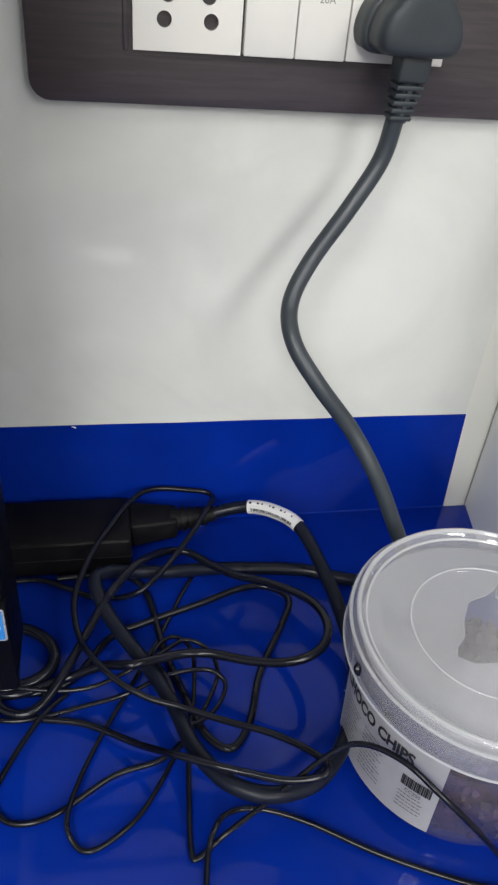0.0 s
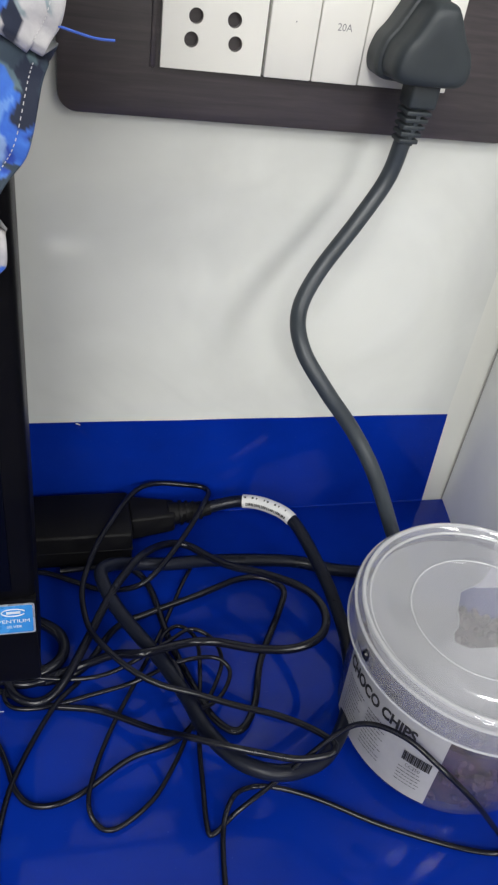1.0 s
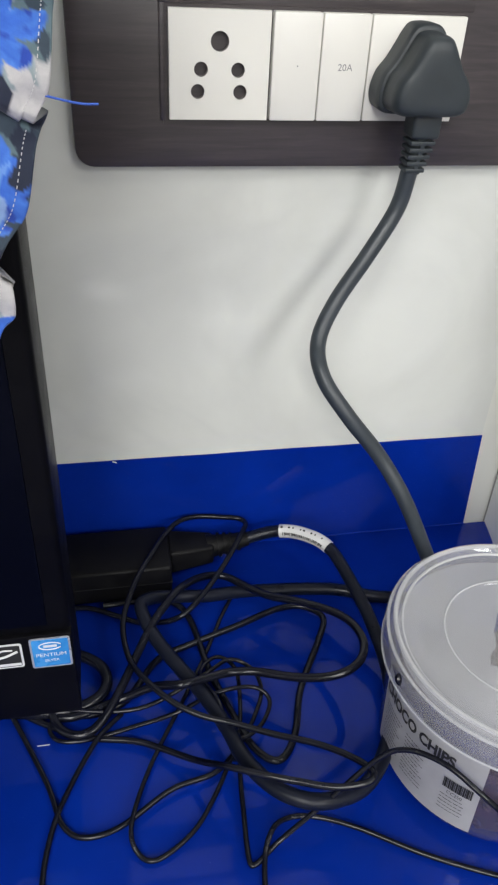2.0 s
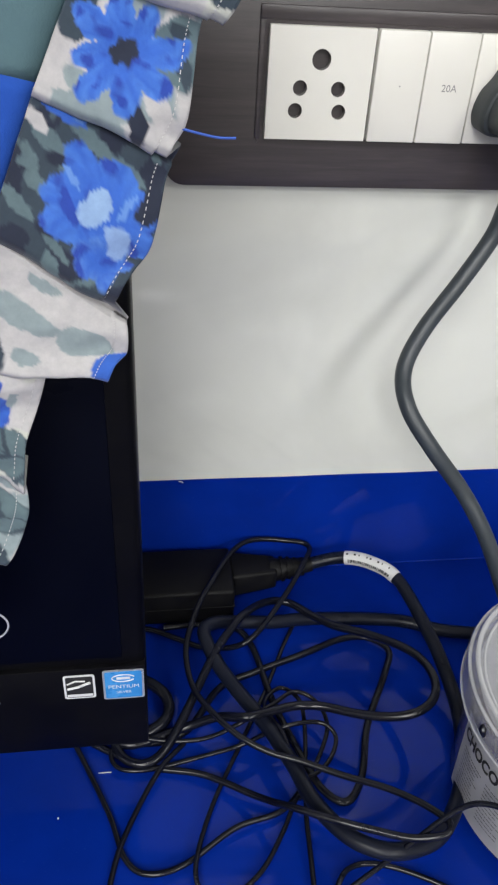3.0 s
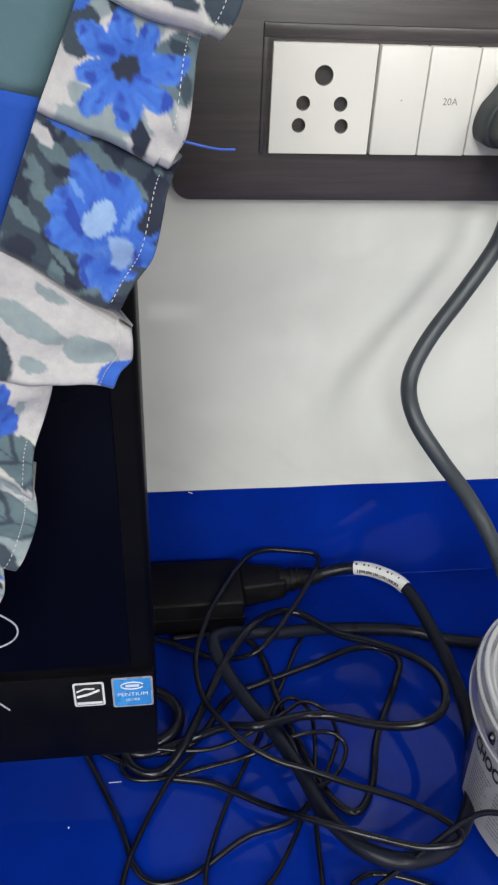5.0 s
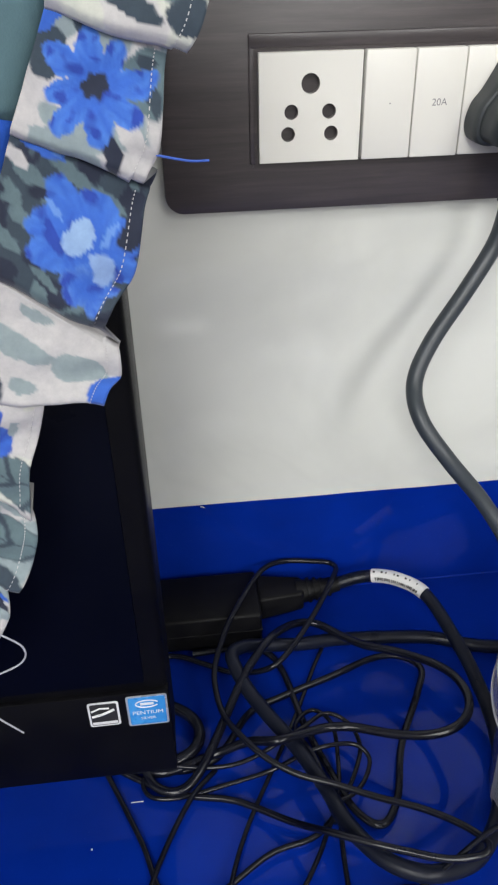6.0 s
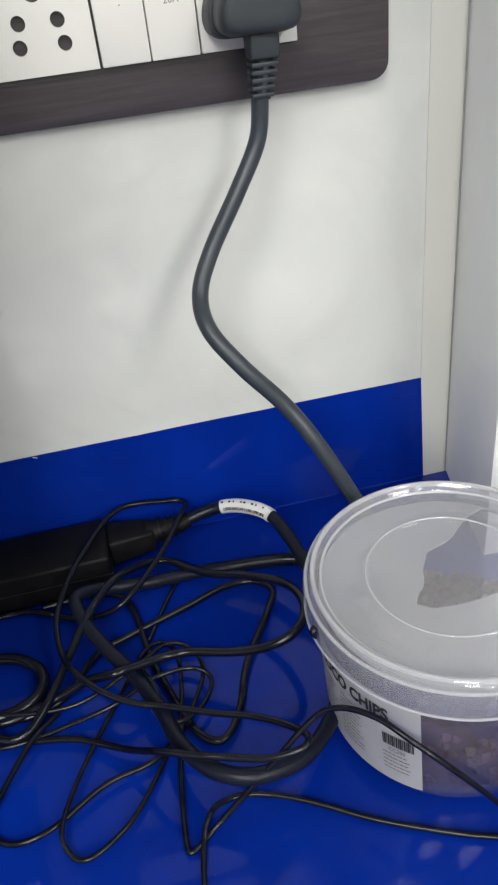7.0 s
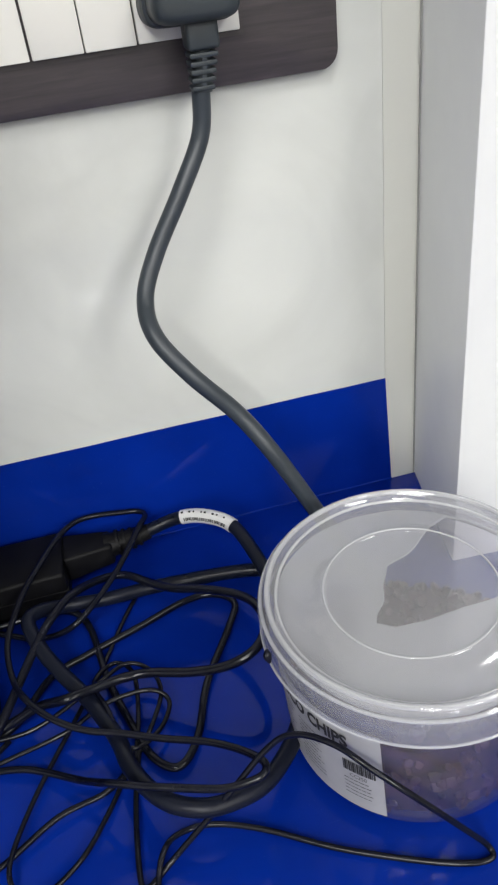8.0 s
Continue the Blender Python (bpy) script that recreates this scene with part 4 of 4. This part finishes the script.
def print_pleat(k, x, y):
    """The print on pleat k of the frill."""
    d = Dye(x, y, WHITE, 20 * k + 3)
    if k in (0, 8):
        d.blots(9, 0.1, MIST, 4)
        d.blots(11, 0.35, SLATE, 5)
        d.bloom(0.45, 0.5, 0.30, 9, 0.25, COBALT, ROYAL, SKY)
    elif k == 1:
        d.blots(7, 0.0, CREAM, 4)
        d.oval(0.35, 0.45, 0.30, 0.14, 60, MIST)
        d.oval(0.85, 0.30, 0.22, 0.10, 80, SLATE)
        d.oval(0.70, 0.75, 0.26, 0.13, 20, SAGE)
        d.oval(0.50, 0.95, 0.30, 0.08, 15, SLATE)
        d.oval(0.92, 0.92, 0.12, 0.16, 30, SLATE)
        d.oval(0.15, 0.80, 0.20, 0.08, 75, SLATE)
    elif k == 2:
        d.blots(6, -0.2, MIST, 4)
        d.oval(0.10, 0.30, 0.16, 0.20, 0, SLATE)
        d.oval(0.12, 0.70, 0.20, 0.16, 10, WHITE)
        d.oval(0.42, 0.86, 0.34, 0.10, 35, MIST)
        d.oval(0.90, 0.30, 0.22, 0.26, 30, SAGE)
        d.oval(0.93, 0.42, 0.10, 0.05, 60, SLATE)
        d.oval(0.86, 0.20, 0.10, 0.05, 20, SLATE)
        d.oval(0.84, 0.72, 0.20, 0.09, 40, WHITE)
        d.oval(0.30, 0.05, 0.22, 0.055, 60, SLATE)
        d.oval(0.72, 0.88, 0.17, 0.07, 65, INKY)
        d.oval(0.04, 0.02, 0.10, 0.16, 20, ROYAL)
        d.bloom(0.50, 0.46, 0.43, 8, 0.44, INKY, ROYAL, (0.07, 0.20, 0.60), 0.25, 0.35)
    elif k == 3:
        d.c[:] = SLATE
        d.blots(13, 0.15, INKY, 4)
        d.blots(15, 0.85, SAGE, 5)
        for cx, cy, a, b, t in ((0.18, 0.24, 0.16, 0.07, 20), (0.45, 0.12, 0.20, 0.06, 15), (0.10, 0.45, 0.12, 0.06, 70), (0.20, 0.62, 0.10, 0.06, 30), (0.12, 0.82, 0.16, 0.06, 30), (0.75, 0.20, 0.14, 0.05, 30), (0.45, 1.02, 0.14, 0.05, 30)):
            d.oval(cx, cy, a, b, t, SAGE)
        d.oval(0.06, 0.16, 0.10, 0.06, 30, WHITE)
        d.oval(0.22, 0.02, 0.18, 0.05, 10, ROYAL)
        d.oval(0.32, 0.00, 0.06, 0.04, 10, SKY)
        d.bloom(0.62, 0.56, 0.42, 7, 0.22, (0.22, 0.34, 0.56), ROYAL, (0.06, 0.18, 0.58), 0.01, 0.5)
        d.bloom(0.76, 0.92, 0.22, 6, 0.25, COBALT, ROYAL, SKY, 0.1)
        d.oval(0.60, 0.58, 0.10, 0.17, 8, (0.22, 0.34, 0.56))
        d.oval(0.80, 0.74, 0.09, 0.13, -20, (0.20, 0.31, 0.55))
        d.oval(0.44, 0.66, 0.05, 0.16, -35, COBALT)
        d.oval(0.38, 0.45, 0.10, 0.025, 40, SKY)
        d.oval(0.78, 0.45, 0.03, 0.12, 20, SKY)
        d.oval(0.93, 0.38, 0.08, 0.16, 15, INKY)
    elif k == 4:
        d.oval(0.32, 0.42, 0.26, 0.11, 12, MIST)
        d.oval(0.74, 0.50, 0.19, 0.20, 10, MIST)
        d.oval(0.42, 0.78, 0.10, 0.08, 0, MIST)
        d.oval(0.40, 0.10, 0.11, 0.06, 0, MIST)
        d.oval(0.14, 0.80, 0.15, 0.24, -15, SLATE)
        d.oval(0.15, 0.82, 0.03, 0.20, -20, INKY)
        d.oval(1.00, 0.72, 0.13, 0.34, 10, ROYAL)
    elif k == 5:
        d.blots(6, 0.2, CREAM, 4)
        d.oval(0.84, 0.80, 0.46, 0.22, 12, SAGE, 3)
        d.oval(0.12, 0.95, 0.30, 0.14, 20, SAGE, 2)
        d.bloom(0.34, 0.42, 0.40, 6, 0.2, INKY, ROYAL, COBALT, 0.35)
        d.oval(0.72, 0.30, 0.10, 0.06, 80, MIST)
    elif k == 6:
        d.blots(6, 0.1, MIST, 4)
        d.oval(0.52, 0.42, 0.62, 0.27, 16, SAGE, 4)
        d.oval(0.80, 0.95, 0.30, 0.16, 20, SLATE)
        d.oval(0.15, 0.75, 0.18, 0.12, -20, SLATE)
        d.oval(0.82, 0.10, 0.16, 0.08, 50, MIST)
    else:
        d.blots(7, 0.0, MIST, 4)
        d.oval(0.62, 0.62, 0.30, 0.12, -30, MIST)
        d.bloom(0.34, 0.52, 0.40, 6, 0.18, COBALT, ROYAL, (0.05, 0.16, 0.56), 0.16)
        d.oval(0.55, 0.04, 0.40, 0.09, 12, SLATE)
        d.oval(0.80, 0.14, 0.22, 0.07, 15, ROYAL)
        d.oval(0.92, 0.28, 0.06, 0.12, -35, INKY)
        d.oval(0.40, 1.00, 0.40, 0.10, 0, SLATE)
    return d.c


def dyed(name, verts, faces, colours, parent, label=""):
    """A sheet of printed cotton with its dyes in a colour layer."""
    o = root_origin(parent)
    me = bpy.data.meshes.new(name)
    me.from_pydata([tuple(Vector(v) - o) for v in verts], [], faces)
    layer = me.color_attributes.new("print", "FLOAT_COLOR", "POINT")
    layer.data.foreach_set("color", np.concatenate([np.asarray(colours), np.ones((len(verts), 1))], axis=1).ravel())
    me.materials.append(M_PRINT)
    me.polygons.foreach_set("use_smooth", [True] * len(me.polygons))
    ob = new(name, me)
    ob.parent = parent
    if label:
        tagged(ob, label)
    so = ob.modifiers.new("thickness", "SOLIDIFY")
    so.thickness, so.offset = 0.0007, 0.0
    return ob


# where the frill is sewn on, and each pleat's hem from its top to its lower fold, as (x, z)
SEAM = [(-0.2560, 0.4150), (-0.2640, 0.3800), (-0.2723, 0.3476), (-0.2843, 0.3225), (-0.2984, 0.2903), (-0.3130, 0.2537), (-0.3290, 0.2287), (-0.3430, 0.2039), (-0.3650, 0.1518), (-0.3880, 0.1120)]
HEM = [((-0.2240, 0.4080), (-0.2330, 0.3690)), ((-0.2300, 0.3720), (-0.2425, 0.3370)), ((-0.2463, 0.3413), (-0.2550, 0.3103)), ((-0.2530, 0.3080), (-0.2680, 0.2727)), ((-0.2660, 0.2645), (-0.2712, 0.2497)),
       ((-0.2880, 0.2510), (-0.2985, 0.2145)), ((-0.2985, 0.2140), (-0.3075, 0.1858)), ((-0.3120, 0.1811), (-0.3400, 0.1400)), ((-0.3415, 0.1400), (-0.3680, 0.1000))]
BOW = (0.001, 0.002, 0.002, 0.0015, 0.002, -0.001, 0.0045, 0.0085, 0.004)
FRONT = -0.1695


def cover():
    c = thing("dust_cover", (-0.40, -0.17, 0.36), "floral cotton dust cover with pleated frill, pulled off the computer", "dust cover")
    verts, faces, cols, stitches = [], [], [], []
    nu, nv, tuck = 56, 52, 8
    for k, (ht, hb) in enumerate(HEM):
        st, sb = SEAM[k], SEAM[k + 1]
        first = len(verts)
        us = [(-0.16 * (tuck - i) / tuck) if i < tuck else (i - tuck) / nu for i in range(nu + tuck + 1)]
        tall = math.dist(((st[0] + ht[0]) / 2, (st[1] + ht[1]) / 2), ((sb[0] + hb[0]) / 2, (sb[1] + hb[1]) / 2)) / 0.030
        gx, gy = np.meshgrid(np.linspace(0, 1, nv + 1), np.array(us))
        cols.append(print_pleat(k, gx, gy * max(tall, 0.75) if k not in (4, 6) else gy).reshape(-1, 3))
        for u in us:
            w = max(u, 0.0)
            for j in range(nv + 1):
                v = j / nv
                x = (st[0] + (sb[0] - st[0]) * u) * (1 - v) + (ht[0] + (hb[0] - ht[0]) * u) * v + BOW[k] * math.sin(math.pi * w) * v * v
                z = (st[1] + (sb[1] - st[1]) * u) * (1 - v) + (ht[1] + (hb[1] - ht[1]) * u) * v
                # the lower fold stands proud, the top runs in under the pleat above
                proud = 0.0012 + 0.0062 * w ** 1.4 * (0.45 + 0.55 * v) - (0.0035 if u < 0 else 0.0) - 0.0022 * max(0.0, (u - 0.94) / 0.06)
                crease = 0.0011 * math.sin(5.1 * v + 3.0 * u + k) * v + 0.0009 * math.sin(11 * u + 4 * v + 2 * k) * v + 0.0008 * noise.noise(Vector((x * 160, z * 160, k)))
                z += 0.0012 * math.sin(7 * v + 2 * k) * v * w + 0.0015 * (1 - 2 * v) * (v > 0.9) * math.sin(9 * u + k)
                x += 0.0005 * math.sin(5 * u + 1.7 * k) * v * v
                verts.append((x, FRONT - proud - crease, z))
        n = nv + 1
        if k:
            faces += [(first - n + j, first - n + j + 1, first + j + 1, first + j) for j in range(nv)]
        for i in range(len(us) - 1):
            for j in range(nv):
                p = first + i * n + j
                faces.append((p, p + 1, p + n + 1, p + n))
        if k < 8:
            row = int(0.91 * nv)
            for i in range(tuck + 2, len(us) - 2, 2):
                p, q = (Vector(verts[first + w * n + row]) + Vector((0, -0.0006, 0)) for w in (i, i + 1))
                stitches.append(tube([p, q], 0.00013, 5))
    frill = dyed("frill", verts, faces, np.concatenate(cols), c, "pleated frill printed with blue flowers and slate leaves")
    part("stitching", join(stitches), M_CLOTH_WHITE, frill, "white running stitch along the hem")

    # patchwork body: plain patches sewn edge to edge, draped over the front of the case
    def along(u):
        q = min(max(u, 0.0), 1.0) * (len(SEAM) - 1)
        j = min(int(q), len(SEAM) - 2)
        f = q - j
        return SEAM[j][0] * (1 - f) + SEAM[j + 1][0] * f, SEAM[j][1] * (1 - f) + SEAM[j + 1][1] * f

    def patch(u0, u1, v0, v1, material, label):
        pb = bmesh.new()
        nu, nw = 26, 24
        rows = []
        for a in range(nu + 1):
            u = u0 + (u1 - u0) * a / nu
            x, z = along(u)
            row = []
            for w in range(nw + 1):
                t = v0 + (v1 - v0) * w / nw
                y = FRONT + 0.0010 - 0.0030 * (1 - math.cos(14 * t + 5 * u)) * min(t * 20, 1) - 0.0020 * (1 + math.sin(40 * u + 9 * t)) * min(t * 20, 1)
                row.append(pb.verts.new((x + 0.001 - t, min(y, MY - 0.006), z + 0.22 * t)))
            rows.append(row)
        for a, b in zip(rows, rows[1:]):
            for w in range(nw):
                pb.faces.new((a[w], a[w + 1], b[w + 1], b[w]))
        ob = part("patch", pb, material, c, label)
        so = ob.modifiers.new("thickness", "SOLIDIFY")
        so.thickness, so.offset = 0.0008, 0.0

    patch(0.0, 0.325, 0.0, 0.16, M_CLOTH_TEAL, "grey-teal patch")
    patch(0.325, 0.66, 0.0, 0.12, M_CLOTH_BLUE, "royal blue patch")
    patch(0.66, 1.0, 0.0, 0.10, M_CLOTH_WHITE, "white patch")
    patch(0.325, 0.66, 0.12, 0.38, M_CLOTH_WHITE, "white patch")
    patch(0.0, 0.325, 0.16, 0.42, M_CLOTH_BLUE, "royal blue patch")
    patch(0.66, 1.0, 0.10, 0.34, M_CLOTH_NAVY, "navy patch")
    # the sheet carried back over the top of the case
    tb = bmesh.new()
    rows = []
    for a in range(31):
        x = -0.2600 - 0.40 * a / 30
        rise = 0.0022 * a
        row = []
        for w, (yy, zz) in enumerate(((-0.172, 0.4150), (-0.165, 0.4230), (-0.150, 0.4260), (-0.120, 0.4200), (-0.108, 0.4050), (-0.104, 0.3950), (-0.102, 0.3850))):
            row.append(tb.verts.new((x, yy + 0.003 * math.sin(30 * x + w), zz + rise + 0.003 * math.sin(23 * x + 2 * w))))
        rows.append(row)
    for a, b in zip(rows, rows[1:]):
        for w in range(6):
            tb.faces.new((a[w], a[w + 1], b[w + 1], b[w]))
    ob = part("back_panel", tb, M_CLOTH_BLUE, c, "royal blue back panel")
    so = ob.modifiers.new("thickness", "SOLIDIFY")
    so.thickness, so.offset = 0.0008, 0.0
    # loose threads at the hem
    part("thread", tube(smooth_line([(-0.2555, -0.1745, 0.3180), (-0.2490, -0.1750, 0.3165), (-0.2430, -0.1745, 0.3152), (-0.2385, -0.1740, 0.3150)], 6), 0.0003, 5), M_THREAD_BLUE, c, "loose blue thread at the hem")
    part("thread", tube(smooth_line([(-0.3175, -0.1755, 0.1660), (-0.3100, -0.1765, 0.1590), (-0.3120, -0.1760, 0.1510), (-0.3220, -0.1760, 0.1455)], 6), 0.00035, 5), M_THREAD, c, "loose grey thread at the hem")
    part("thread", tube(smooth_line([(-0.3310, -0.1770, 0.1480), (-0.3300, -0.1760, 0.1320), (-0.3265, -0.1740, 0.1210), (-0.3195, -0.1720, 0.1080)], 6), 0.00035, 5), M_THREAD, c, "loose grey thread at the hem")


cover()


# ---- folded printed cloth on the desk beyond the tub ----
def folded_cloth():
    f = thing("folded_cloth", (0.045, -0.165, 0.0), "folded floral printed cloth lying on the blue desk", "cloth")
    n = 40
    verts, faces = [], []
    for i in range(n + 1):
        for j in range(n + 1):
            u, v = i / n, j / n
            x, y = 0.0110 + 0.15 * u, -0.203 + 0.045 * v + 0.10 * u * v
            edge = min(u, v, 1 - u, 1 - v)
            verts.append((x, y, 0.0015 + 0.008 * min(1, edge * 6) ** 0.5 + 0.003 * noise.noise(Vector((x * 40, y * 40, 0)))))
            if i < n and j < n:
                p = i * (n + 1) + j
                faces.append((p, p + 1, p + n + 2, p + n + 1))
    gx, gy = np.meshgrid(np.linspace(0, 3.0, n + 1), np.linspace(0, 4.0, n + 1))
    dyed("cloth", verts, faces, print_pleat(0, gx, gy).reshape(-1, 3), f)


folded_cloth()


# ---- lamps ----
def ceiling_light(x, y, h, watts):
    p = thing("ceiling_light", (x, y, CE), "unseen square white ceiling light panel, switched on", "ceiling light", "ceiling light panels")
    g = h - 0.015
    fr = join([box((x - h, y - h, CE - 0.012), (x + h, y - g, CE - 0.0002)), box((x - h, y + g, CE - 0.012), (x + h, y + h, CE - 0.0002)),
               box((x - h, y - g, CE - 0.012), (x - g, y + g, CE - 0.0002)), box((x + g, y - g, CE - 0.012), (x + h, y + g, CE - 0.0002))])
    part("frame", fr, M_GREYPOST, p)
    part("diffuser", box((x - g, y - g, CE - 0.008), (x + g, y + g, CE - 0.003)), M_LAMP, p, "glowing white diffuser")
    li = bpy.data.lights.new("panel_light", "AREA")
    li.shape, li.size, li.energy, li.color = "SQUARE", 2 * g, watts, (0.975, 0.985, 0.96)
    lo = new("panel_light", li)
    lo.matrix_world = pose(x, y, CEIL - 0.016)


for row in PANELS:
    ceiling_light(*row)
